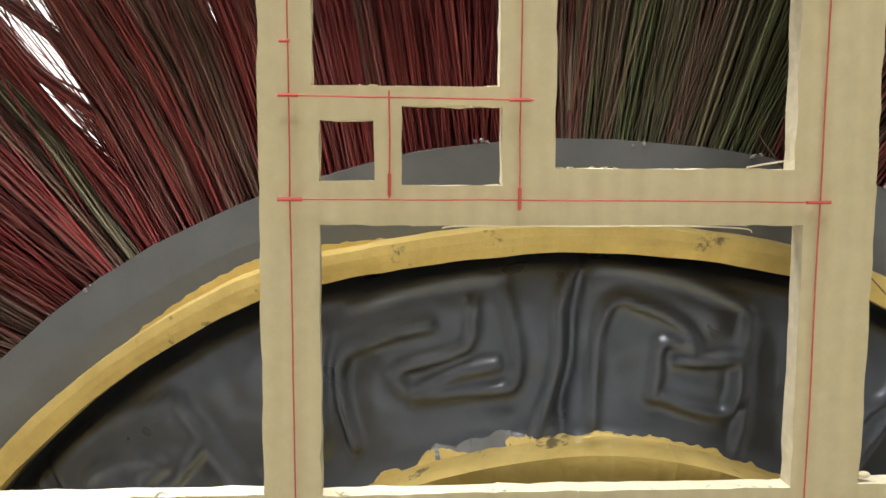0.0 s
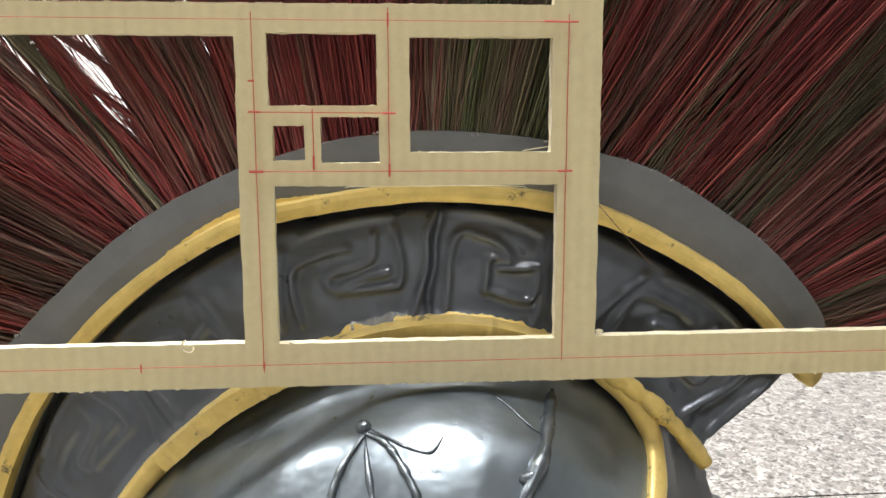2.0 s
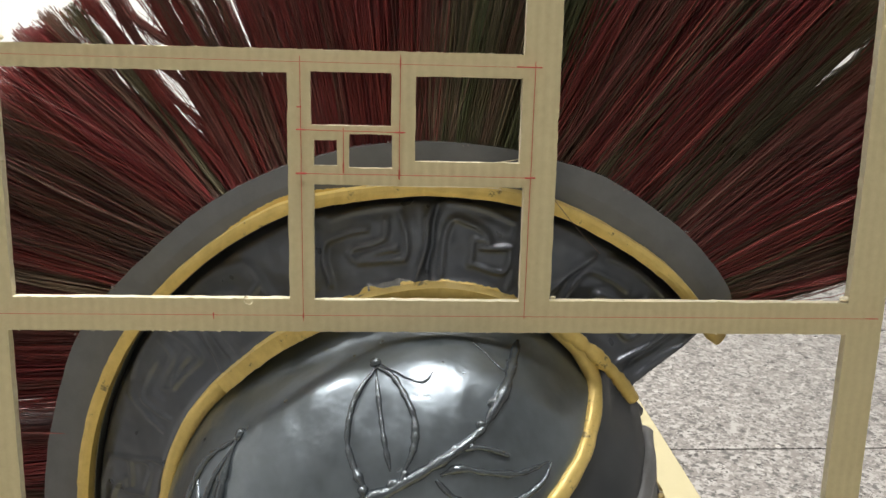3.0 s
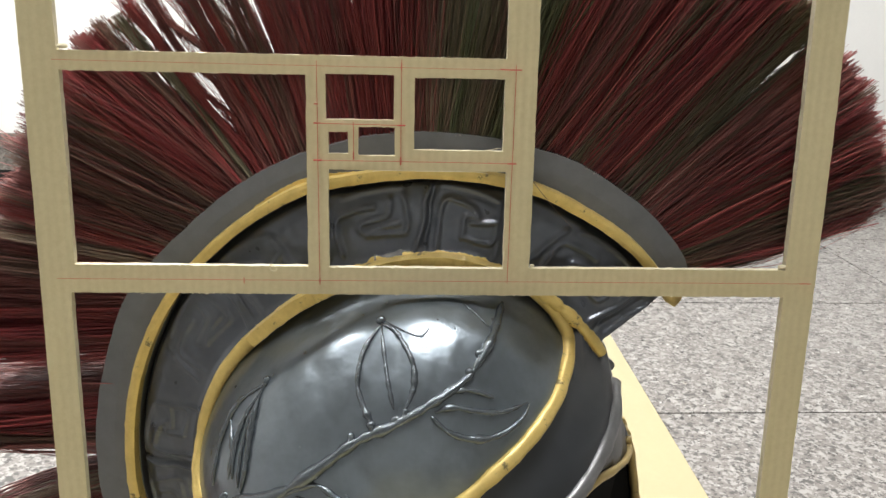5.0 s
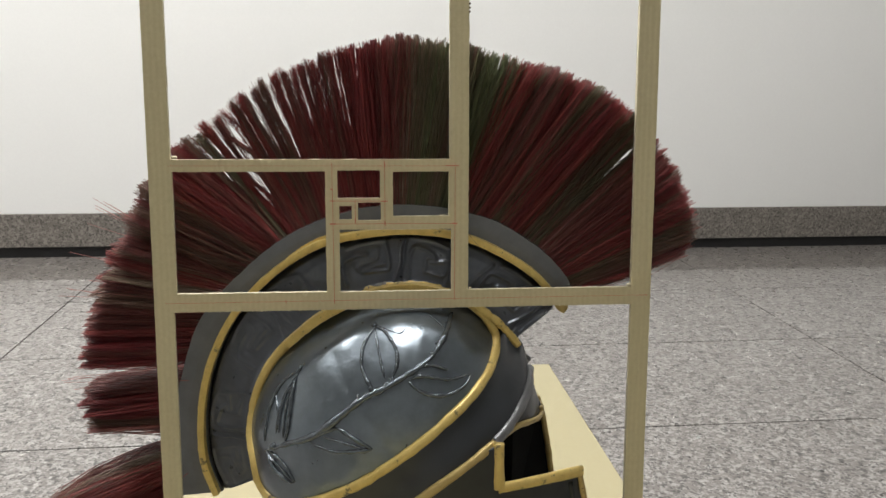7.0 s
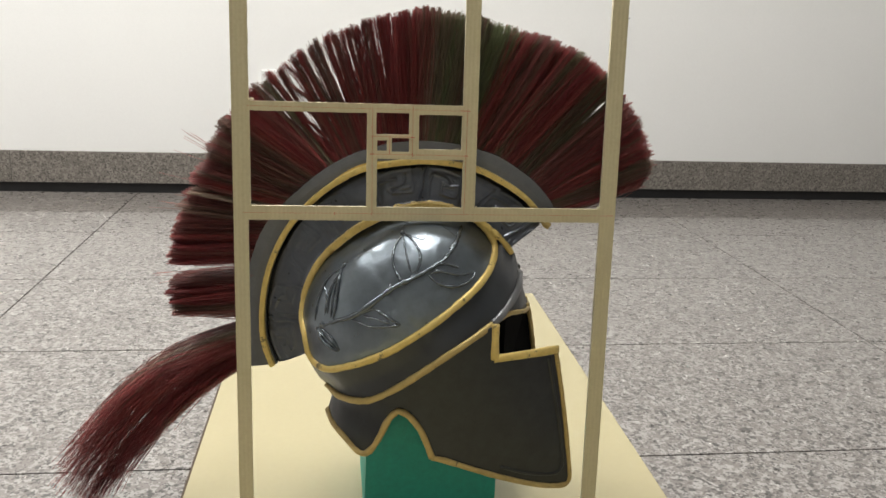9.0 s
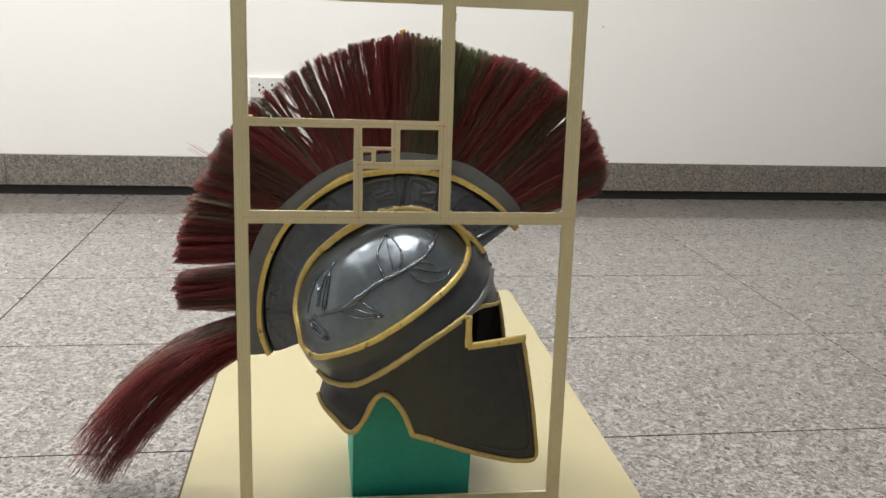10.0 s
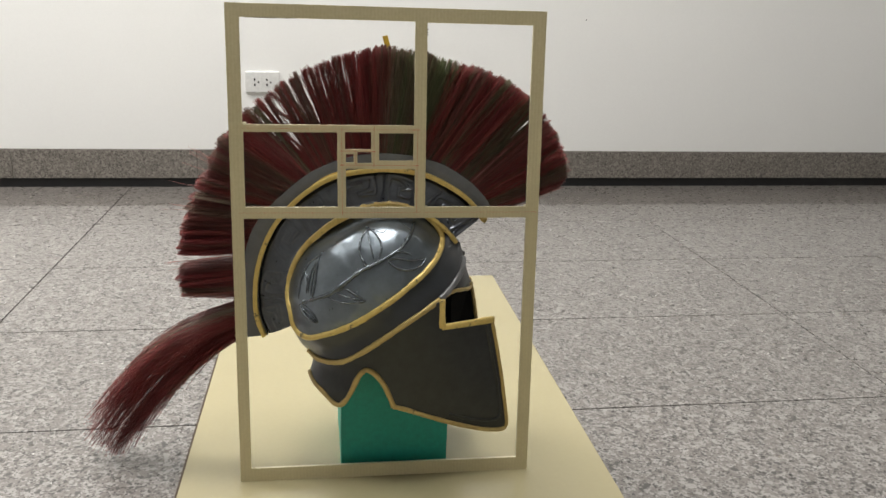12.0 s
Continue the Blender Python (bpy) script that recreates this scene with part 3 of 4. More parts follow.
def both_sides(line, bent=0.0):
    return [line, [Vector((far_side(p.x, bent), 2 * YS - p.y, p.z)) for p in line]]


RIM = [(0.0636, 0.2522), (0.0686, 0.2374), (0.0725, 0.2205), (0.0804, 0.2115), (0.0952, 0.2108), (0.1128, 0.2200), (0.1352, 0.2316), (0.1568, 0.2441), (0.1779, 0.2577),
       (0.2057, 0.2763), (0.2267, 0.2915), (0.2409, 0.3015), (0.2518, 0.3104), (0.2609, 0.3191), (0.2659, 0.3288), (0.2655, 0.3390), (0.2602, 0.3484),
       (0.2500, 0.3595), (0.2337, 0.3690), (0.2112, 0.3755), (0.1888, 0.3765), (0.1591, 0.3698), (0.1295, 0.3552), (0.1144, 0.3452), (0.0953, 0.3285), (0.0797, 0.3098), (0.0692, 0.2889), (0.0642, 0.2690)]
LINE2 = [(0.0905, 0.1800), (0.0975, 0.1768), (0.1046, 0.1765), (0.1105, 0.1777), (0.1266, 0.1819), (0.1418, 0.1880), (0.1638, 0.2031), (0.1922, 0.2240), (0.2203, 0.2438), (0.2487, 0.2606),
         (0.2632, 0.2685), (0.2744, 0.2761), (0.2835, 0.2837), (0.2929, 0.2919), (0.2974, 0.2996)]

smooth_rim = [(p.x, p.z) for p in spline([(x, 0, z) for x, z in RIM], 4, True)]
dome = helmet_part("dome", plate(smooth_rim, skull, 0.0025), GUNMETAL, "glossy gunmetal painted dome with a raised laurel branch")
low_rim = [(p.x, p.z) for p in spline([(x, 0, z) for x, z in RIM[1:18]], 4)]
band_edge = [(p.x, p.z) for p in spline([(x, 0, z) for x, z in LINE2[:11]], 4)]
outline = [(0.0600, 0.251)] + low_rim + [(0.262, 0.362), (0.275, 0.347), (0.2875, 0.3245), (0.2932, 0.3165), (0.2978, 0.3009), (0.3048, 0.2766), (0.3110, 0.2575), (0.305, 0.2625), (0.296, 0.268), (0.2841, 0.2728), (0.2745, 0.2725)] + list(reversed(band_edge)) + [(0.082, 0.192), (0.074, 0.205), (0.065, 0.224)]
band = helmet_part("brow_band", plate(outline, band_width, 0.006, 0.0, 0.003), BAND, "dark band between two gold cords")

LOWER = [(0.0890, 0.1375), (0.0960, 0.1330), (0.1000, 0.1312), (0.1130, 0.1267), (0.1251, 0.1192), (0.1346, 0.1185), (0.1424, 0.1270), (0.1500, 0.1413), (0.1597, 0.1644), (0.1671, 0.1746),
         (0.1722, 0.1769), (0.1817, 0.1725), (0.1927, 0.1591), (0.2001, 0.1432), (0.2061, 0.1269)]
CHIN = [(0.2223, 0.1218), (0.2523, 0.1082), (0.2832, 0.0939), (0.3232, 0.0766), (0.3481, 0.0690), (0.3597, 0.0683)]
FACE = [(0.3625, 0.0782), (0.3562, 0.1183), (0.3503, 0.1534), (0.3417, 0.1963), (0.3336, 0.2335)]
EYE = [(0.3088, 0.2345), (0.2787, 0.2336), (0.2650, 0.2329), (0.2650, 0.2680)]
low_line = [(p.x, p.z) for p in spline([(x, 0, z) for x, z in LOWER], 3)]
outline = [(0.0945, 0.181), (0.0975, 0.165), (0.0925, 0.150)] + low_line + CHIN + FACE + EYE + list(reversed(band_edge))[1:]
cheek = helmet_part("cheek_guard", plate(outline, cheek_width, 0.006, 0.0, 0.003, 0.3), GUNMETAL_MATT, "dark grey cheek and neck guard")

# shade inside the face opening as a near-black block, and the nose guard
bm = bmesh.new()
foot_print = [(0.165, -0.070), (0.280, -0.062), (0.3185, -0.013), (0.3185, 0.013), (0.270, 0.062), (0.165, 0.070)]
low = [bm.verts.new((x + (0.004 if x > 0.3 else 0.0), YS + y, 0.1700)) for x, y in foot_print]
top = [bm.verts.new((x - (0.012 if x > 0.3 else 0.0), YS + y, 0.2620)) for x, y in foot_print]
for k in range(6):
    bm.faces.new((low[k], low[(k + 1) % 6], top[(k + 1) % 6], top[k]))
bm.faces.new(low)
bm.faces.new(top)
helmet_part("lining", bm, SHADE_BLACK, "near-black block painted as the shade inside the helmet", smooth=False)
bm = bmesh.new()
nose = [Vector((x, YS, z)) for x, z in ((0.3070, 0.264), (0.3100, 0.255), (0.3138, 0.235), (0.3180, 0.209), (0.321, 0.190))]
tube(bm, spline(nose, 4), 0.0026, 8, flat=4.4)
nose_guard = helmet_part("nose_guard", bm, GUNMETAL_MATT)
for side in (-1, 1):
    bm = bmesh.new()
    tube(bm, spline([Vector((p.x + 0.0010, YS + side * 0.012, p.z)) for p in nose], 4), 0.0028, 8, uneven=0.15)
    helmet_part("edge_trim", bm, GOLD_DULL, "dull gold edging", nose_guard)


def trim(name, line, radius, material, label, parent=None, flat=0.8, closed=False, uneven=0.11, mirror=True, square=2.6, smooth=True):
    uneven *= 1.4
    for ln in both_sides(line, 0.3 if parent is cheek else 0.0) if mirror else [line]:
        bm = bmesh.new()
        tube(bm, ln, radius, 12, closed, flat, uneven, False, square)
        helmet_part(name, bm, material, label, parent, smooth)


rim_line = [Vector((p.x, min(p.y, YS - 0.0345), p.z)) for p in on(skull, RIM, 0.0012, 4, True)]
trim("rim_cord", rim_line, 0.0038, GOLD, "raised gold painted cord round the dome", dome, 0.75, True)
trim("band_cord", on(band_width, LINE2[:11], 0.001, 6), 0.0036, GOLD_DULL, "thin gold painted cord", band)
trim("brow_cord", on(band_width, LINE2[10:], 0.001, 6), 0.0042, SILVER, "grey worn cord over the brow", band)
trim("edge_trim", on(cheek_width, LOWER, 0.0005, 4), 0.0034, GOLD_DULL, "gold painted edging of the neck arch", cheek)
trim("chin_trim", on(cheek_width, LOWER[-1:] + CHIN, 0.0005, 4), 0.0030, GOLD_DULL, "gold painted edging of the chin", cheek)
trim("face_trim", on(cheek_width, CHIN[-1:] + FACE, 0.0, 4), 0.0026, GOLD_DULL, "gold painted front edge", cheek)
trim("eye_trim", on(cheek_width, [(0.3360, 0.2342), (0.3088, 0.2338), (0.2787, 0.2332), (0.2665, 0.2328)], 0.0, 4), 0.0046, GOLD, "gold painted lower eye edge", cheek, 0.6)
trim("eye_trim", on(cheek_width, [(0.2668, 0.2320), (0.2664, 0.250), (0.2660, 0.2705)], 0.0, 4), 0.0042, GOLD, "gold painted eye edge", cheek, 0.6)
trim("eye_trim", on(band_width, [(0.2650, 0.2690), (0.2745, 0.2722), (0.2841, 0.2726), (0.2960, 0.2680), (0.3050, 0.2625), (0.3108, 0.2580)], 0.0005, 4), 0.0028, GOLD_DULL, "gold painted upper eye edge", band, 0.7)
# pressed groove along the front of the cheek
trim("fold", on(cheek_width, [(0.326, 0.226), (0.334, 0.19), (0.347, 0.13), (0.350, 0.088), (0.318, 0.091), (0.280, 0.107)], 0.0000, 5), 0.0020, GUNMETAL_MATT, "pressed fold along the edge", cheek, 0.8)

# laurel branch in relief on the dome
STEM_AND_TOP_LEAF = [
    ([(0.2300, 0.3580), (0.2270, 0.3525), (0.2214, 0.3450), (0.2154, 0.3370)], 0.0017),
    ([(0.2154, 0.3370), (0.2050, 0.3306), (0.1831, 0.3192), (0.1630, 0.3092), (0.1425, 0.2932), (0.1230, 0.2780), (0.1034, 0.2675), (0.0818, 0.2520)], 0.0021),
    ([(0.1696, 0.3535), (0.1640, 0.3470), (0.1610, 0.3400), (0.1607, 0.3310), (0.1640, 0.3238), (0.1682, 0.3182), (0.1700, 0.3140)], 0.0011),
    ([(0.1696, 0.3535), (0.1760, 0.3525), (0.1818, 0.3480), (0.1868, 0.3415), (0.1880, 0.3345), (0.1868, 0.3290), (0.1835, 0.3225)], 0.0012),
    ([(0.1698, 0.3530), (0.1735, 0.3400), (0.1760, 0.3320), (0.1790, 0.3235)], 0.0010),
    ([(0.1715, 0.3543), (0.1770, 0.3535), (0.1830, 0.3520), (0.1900, 0.3512), (0.1938, 0.3545)], 0.0004),
]
SIDE_LEAVES = [
    ([(0.2045, 0.3300), (0.2120, 0.3310), (0.2195, 0.3290), (0.2260, 0.3262)], 0.0010),
    ([(0.1985, 0.3225), (0.2065, 0.3246), (0.2196, 0.3215), (0.2306, 0.3196), (0.2430, 0.3205)], 0.0012),
    ([(0.1970, 0.3210), (0.2045, 0.3150), (0.2147, 0.3107), (0.2282, 0.3098), (0.2400, 0.3140), (0.2440, 0.3200)], 0.0012),
    ([(0.1230, 0.2760), (0.1410, 0.2872), (0.1545, 0.2826), (0.1703, 0.2740)], 0.0014),
    ([(0.1225, 0.2740), (0.1420, 0.2702), (0.1617, 0.2727), (0.1703, 0.2740)], 0.0011),
    ([(0.1330, 0.2800), (0.1470, 0.2780), (0.1640, 0.2745)], 0.0008),
    ([(0.1094, 0.3178), (0.0944, 0.3044), (0.0862, 0.2880), (0.0828, 0.2740), (0.0810, 0.2600)], 0.0013),
    ([(0.1094, 0.3178), (0.1060, 0.3065), (0.1048, 0.2930), (0.1035, 0.2800), (0.1012, 0.2690)], 0.0015),
    ([(0.1080, 0.3150), (0.1000, 0.3010), (0.0960, 0.2880), (0.0950, 0.2720)], 0.0012),
]
BACK_LEAF = [
    ([(0.1065, 0.3120), (0.1020, 0.2980), (0.1000, 0.2840), (0.0990, 0.2700)], 0.0010),
    ([(0.1110, 0.3210), (0.1098, 0.3170)], 0.0012), ([(0.0900, 0.2960), (0.0940, 0.2840), (0.0920, 0.2700)], 0.0010),
    ([(0.0829, 0.2543), (0.0912, 0.2423), (0.1066, 0.2365)], 0.0014),
    ([(0.0875, 0.2544), (0.0995, 0.2507), (0.1091, 0.2385)], 0.0013),
    ([(0.0845, 0.2510), (0.0960, 0.2460), (0.1080, 0.2375)], 0.0010),
    ([(0.1835, 0.3190), (0.1850, 0.3240)], 0.0018), ([(0.1700, 0.3130), (0.1680, 0.3182)], 0.0017), ([(0.1600, 0.3070), (0.1590, 0.3120)], 0.0014),
    ([(0.1530, 0.3640), (0.1650, 0.3655), (0.1800, 0.3685), (0.1950, 0.3690), (0.2120, 0.3680), (0.2280, 0.3640)], 0.0010),
    ([(0.1770, 0.3680), (0.1775, 0.3640)], 0.0008), ([(0.1890, 0.3690), (0.1900, 0.3650)], 0.0008), ([(0.1650, 0.3655), (0.1645, 0.3615)], 0.0008),
    ([(0.2090, 0.3600), (0.2150, 0.3572), (0.2220, 0.3530), (0.2271, 0.3505)], 0.0003),
]
for points, radius in STEM_AND_TOP_LEAF + SIDE_LEAVES + BACK_LEAF:
    bm = bmesh.new()
    tube(bm, on(skull, points, 0.0004, 6), radius * 1.25, 8, False, 1.15, 0.55, True)
    helmet_part("laurel_line", bm, LAUREL, "", dome)
for x, z, size in ((0.2262, 0.3530, 0.0024), (0.2190, 0.3440, 0.0027), (0.2140, 0.3375, 0.0022), (0.2040, 0.3305, 0.0026), (0.1960, 0.3262, 0.0022), (0.1800, 0.3190, 0.0026), (0.1700, 0.3135, 0.0024), (0.1062, 0.2690, 0.0026), (0.0900, 0.2600, 0.0030)):
    bm = bmesh.new()
    p = on(skull, [(x, z), (x + 0.0001, z)], 0.0)[0]
    bmesh.ops.create_icosphere(bm, subdivisions=2, radius=size, matrix=Matrix.LocRotScale(p, Euler((0, -0.5, 0)), (1.2, 0.8, 0.85)))
    for v in bm.verts:
        v.co += (v.co - p) * 0.35 * noise.noise(v.co * 500)
    helmet_part("laurel_bud", bm, LAUREL, "", dome)
bm = bmesh.new()
p = on(skull, [(0.1690, 0.3540), (0.1691, 0.3541)], 0.0)[0]
bmesh.ops.create_uvsphere(bm, u_segments=12, v_segments=8, radius=0.0026, matrix=Matrix.Translation(p))
helmet_part("laurel_bud", bm, LAUREL, "", dome)

# ------------------------------------------------------------------ the crest
ARC_OUT = [(-0.0040, 0.1824), (-0.0068, 0.2180), (-0.0064, 0.2525), (-0.0015, 0.2840), (0.0088, 0.3185), (0.0185, 0.3420), (0.0360, 0.3655), (0.0575, 0.3865), (0.0795, 0.4055), (0.1030, 0.4200), (0.1270, 0.4303), (0.1580, 0.4388), (0.1813, 0.4418), (0.2100, 0.4412), (0.2282, 0.4388), (0.2479, 0.4345), (0.2690, 0.4275), (0.2967, 0.4105), (0.3160, 0.3935), (0.3295, 0.3750), (0.3310, 0.3590)]
ARC_GOLD = [(0.0272, 0.1869), (0.0182, 0.2172), (0.0172, 0.2500), (0.0218, 0.2850), (0.0323, 0.3180), (0.0508, 0.3515), (0.0795, 0.3825), (0.1116, 0.4048), (0.1376, 0.4145), (0.1886, 0.4218), (0.2380, 0.4168), (0.2710, 0.4030), (0.2990, 0.3845), (0.3200, 0.3610)]
ARC_IN = [(0.0720, 0.2080), (0.0625, 0.2520), (0.0630, 0.2690), (0.0690, 0.2889), (0.0797, 0.3098), (0.0953, 0.3285), (0.1144, 0.3452), (0.1295, 0.3552), (0.1591, 0.3698), (0.1888, 0.3765), (0.2112, 0.3755), (0.2337, 0.3690), (0.2560, 0.3560), (0.2830, 0.3330)]
STEPS = 120


def arc(points):
    return resample(spline([(x, 0, z) for x, z in points], 8), STEPS)


A_OUT, A_GOLD, A_IN = arc(ARC_OUT), arc(ARC_GOLD), arc(ARC_IN)


def crest_ring(sections):
    """Sweep a closed section, given for every step as (point, y), along the arc."""
    bm = bmesh.new()
    rings = [[bm.verts.new((p.x, y, p.z)) for p, y in ring] for ring in sections]
    n = len(rings[0])
    for r0, r1 in zip(rings, rings[1:]):
        for k in range(n):
            bm.faces.new((r0[k], r0[(k + 1) % n], r1[(k + 1) % n], r1[k]))
    bm.faces.new(rings[0])
    bm.faces.new(list(reversed(rings[-1])))
    return bm


def panel_y(r):
    """Depth of the pressed panel's face, r from its foot (0) to the outer cord (1)."""
    return between(r, [(0.0, -0.0365), (0.06, -0.0335), (0.13, -0.0305), (0.25, -0.0285), (0.7, -0.0245), (0.850, -0.0215), (0.905, -0.0135), (1.0, -0.0110)])


KEY_L = [[(-0.035, 0.23), (-0.034, 0.41), (-0.030, 0.55), (-0.024, 0.61), (-0.014, 0.63), (0.005, 0.65), (0.020, 0.65)], [(0.043, 0.72), (0.040, 0.57), (0.033, 0.52), (0.016, 0.50), (0.003, 0.49), (-0.004, 0.45), (0.0, 0.40)],
         [(0.011, 0.38), (0.030, 0.42), (0.051, 0.43)], [(0.058, 0.77), (0.060, 0.65), (0.063, 0.48), (0.060, 0.34), (0.051, 0.32), (0.028, 0.34), (0.005, 0.36)], [(-0.014, 0.80), (0.013, 0.83), (0.043, 0.84), (0.058, 0.83)], [(-0.030, 0.74), (-0.042, 0.51), (-0.054, 0.25)]]
KEY_R = [[(-0.020, 0.71), (-0.028, 0.69), (-0.033, 0.60), (-0.035, 0.42), (-0.035, 0.28), (-0.035, 0.14)], [(-0.020, 0.70), (-0.005, 0.66), (0.008, 0.60), (0.015, 0.52)], [(-0.002, 0.26), (-0.002, 0.37), (-0.003, 0.50), (0.002, 0.53), (0.013, 0.52)],
         [(-0.003, 0.28), (0.018, 0.25), (0.038, 0.25), (0.043, 0.34), (0.040, 0.47)], [(0.007, 0.45), (0.022, 0.47), (0.042, 0.52)], [(-0.035, 0.87), (0.005, 0.82), (0.035, 0.75)], [(0.038, 0.72), (0.042, 0.51), (0.050, 0.24), (0.050, 0.13)]]
SEAM = [[(-0.001, 0.84), (-0.008, 0.67), (-0.008, 0.46), (-0.013, 0.29), (-0.021, 0.12)]]
GROOVE = [[(0.003, 0.86), (-0.001, 0.63), (-0.002, 0.42), (-0.007, 0.22), (-0.006, 0.07)]]


def panel_place(s, r):
    k = min(max(s, 0.0), 1.0) * STEPS
    j = min(int(k), STEPS - 1)
    return A_IN[j].lerp(A_IN[j + 1], k - j).lerp(A_GOLD[j].lerp(A_GOLD[j + 1], k - j), r)


def pressed():
    """All strokes of the key pattern as (start, end, height) pieces: a unit left and right of every seam."""
    out = []
    for seam in (0.118, 0.405, 0.694, 0.985):
        for strokes, centre, high, wide in ((KEY_L, seam - 0.092, 1.0, 1.0), (KEY_R, seam + 0.046, 1.0, 1.0), (SEAM, seam, 1.3, 1.0), (GROOVE, seam + 0.0, -1.8, 1.0)):
            for stroke in strokes:
                flat = spline([(centre + u, 0, r) for u, r in stroke], 4)
                pts = [panel_place(p.x, p.z) for p in flat]
                soft = (0.8 if seam > 0.6 else 0.5) + 0.35 * noise.noise(pts[0] * 60)
                out += [(p.x, p.z, q.x, q.z, high * soft) for p, q in zip(pts, pts[1:])]
    return np.array(out)


def crest_panel():
    """The crest's sides: one sheet pressed into shape, ridges soft and uneven, mirrored to the far side."""
    n_s, n_r = 420, 44
    flat = np.zeros((n_s + 1, n_r + 1, 2))
    base = np.zeros((n_s + 1, n_r + 1))
    for a, b in itertools.product(range(n_s + 1), range(n_r + 1)):
        p = panel_place(a / n_s, b / n_r)
        flat[a, b] = p.x, p.z
        base[a, b] = panel_y(b / n_r) - (0.0008 * noise.noise(p * 75) + 0.0006 * noise.noise(p * 170)) * math.sin(math.pi * b / n_r)
    high = np.zeros_like(base)
    low = np.zeros_like(base)
    for x0, z0, x1, z1, h in pressed():
        d = np.array([x1 - x0, z1 - z0])
        w = np.clip(((flat - (x0, z0)) @ d) / (d @ d + 1e-12), 0, 1)[..., None]
        gap = np.linalg.norm(flat - (x0, z0) - w * d, axis=-1)
        if h > 0:
            high = np.maximum(high, h * np.exp(-(gap / 0.0013) ** 2))
            low = np.maximum(low, 0.45 * h * np.exp(-(gap / 0.0036) ** 2))
        else:
            low = np.maximum(low, -h * np.exp(-(gap / 0.0014) ** 2))
    y = base - 0.0030 * high + 0.0016 * low
    bm = bmesh.new()
    for side in (1, -1):
        v = [[bm.verts.new((flat[a, b, 0], YS + side * y[a, b], flat[a, b, 1])) for b in range(n_r + 1)] for a in range(n_s + 1)]
        for a, b in itertools.product(range(n_s), range(n_r)):
            bm.faces.new((v[a][b], v[a + 1][b], v[a + 1][b + 1], v[a][b + 1]))
        ends = v if side == 1 else ends
    far = v
    for a in range(n_s):
        for b in (0, n_r):
            bm.faces.new((ends[a][b], far[a][b], far[a + 1][b], ends[a + 1][b]))
    for b in range(n_r):
        for a in (0, n_s):
            bm.faces.new((ends[a][b], ends[a][b + 1], far[a][b + 1], far[a][b]))
    return bm


panel = helmet_part("crest_panel", crest_panel(), CREST_PANEL, "dark crest side pressed with a key pattern")
sections = []
for k, (o, g) in enumerate(zip(A_OUT, A_GOLD)):
    o2 = o + (o - g).normalized() * 0.0006 * noise.noise(o * 90)
    sections.append([(g.lerp(o, -0.15), YS - 0.021), (g.lerp(o, 0.5), YS - 0.0205), (o2, YS - 0.019), (o2, YS + 0.019), (g.lerp(o, 0.5), YS + 0.0205), (g.lerp(o, -0.15), YS + 0.021)])
crest = helmet_part("crest_plate", crest_ring(sections), CREST_GREY, "grey crest rim that holds the bristles", smooth=False)
trim("crest_cord", [Vector((p.x, YS - 0.0235, p.z)) for p in resample(A_GOLD, 130)], 0.0031, GOLD, "raised gold painted strip along the crest", crest, 1.6, False, 0.05, True, 7.0, False)


def ribbon(low, high, thick):
    """A thin skin of paint between two lines."""
    bm = bmesh.new()
    rows = [[bm.verts.new(p + Vector((0, dy, 0))) for p in line] for line, dy in ((low, 0.0), (high, 0.0), (high, thick), (low, thick))]
    for k in range(len(low) - 1):
        for m in range(4):
            bm.faces.new((rows[m][k], rows[m][k + 1], rows[(m + 1) % 4][k + 1], rows[(m + 1) % 4][k]))
    for k in (0, -1):
        bm.faces.new([row[k] for row in rows])
    return bm


low, high = [], []
for k in range(120):
    at = (0.470 + 0.150 * k / 119) * STEPS
    p, o = A_GOLD[int(at)].lerp(A_GOLD[int(at) + 1], at % 1), A_OUT[int(at)]
    out = (o - p).normalized()
    edge = 0.0024 + 0.0028 * math.sin(math.pi * k / 119) + 0.0005 * noise.noise(Vector((k * 0.2, 0, 0))) + 0.0003 * noise.noise(Vector((k * 0.9, 5, 0)))
    low.append(Vector((p.x, YS - 0.0216, p.z)))
    high.append(Vector((p.x + out.x * edge, YS - 0.0213, p.z + out.z * edge)))
helmet_part("paint_smear", ribbon(low, high, 0.001), GOLD, "gold paint smeared past the strip", crest, smooth=False)
rng = random.Random(21)
for s0 in (0.30, 0.36, 0.47, 0.565, 0.60, 0.64, 0.70, 0.745, 0.76, 0.80, 0.815, 0.828, 0.84, 0.87, 0.90):
    k = s0 * STEPS
    p = A_OUT[int(k)].lerp(A_OUT[int(k) + 1], k % 1)
    bm = bmesh.new()
    for _ in range(4):
        q = p + Vector((rng.uniform(-0.002, 0.002), 0, rng.uniform(-0.0014, 0.0006)))
        bmesh.ops.create_icosphere(bm, subdivisions=2, radius=rng.uniform(0.0002, 0.00055), matrix=Matrix.Translation((q.x, YS - 0.0188 + rng.uniform(-0.0008, 0.0004), q.z)))
    for v in bm.verts:
        v.co += Vector((noise.noise(v.co * 900), 0, noise.noise(v.co * 900 + Vector((3, 0, 0))))) * 0.0004
    helmet_part("glue_bead", bm, GLUE, "dried lump of pale glue", crest)
ledge = resample(spline([(x, 0, z + 0.0005) for x, z in ARC_IN if 0.09 < x < 0.245], 8), 90)
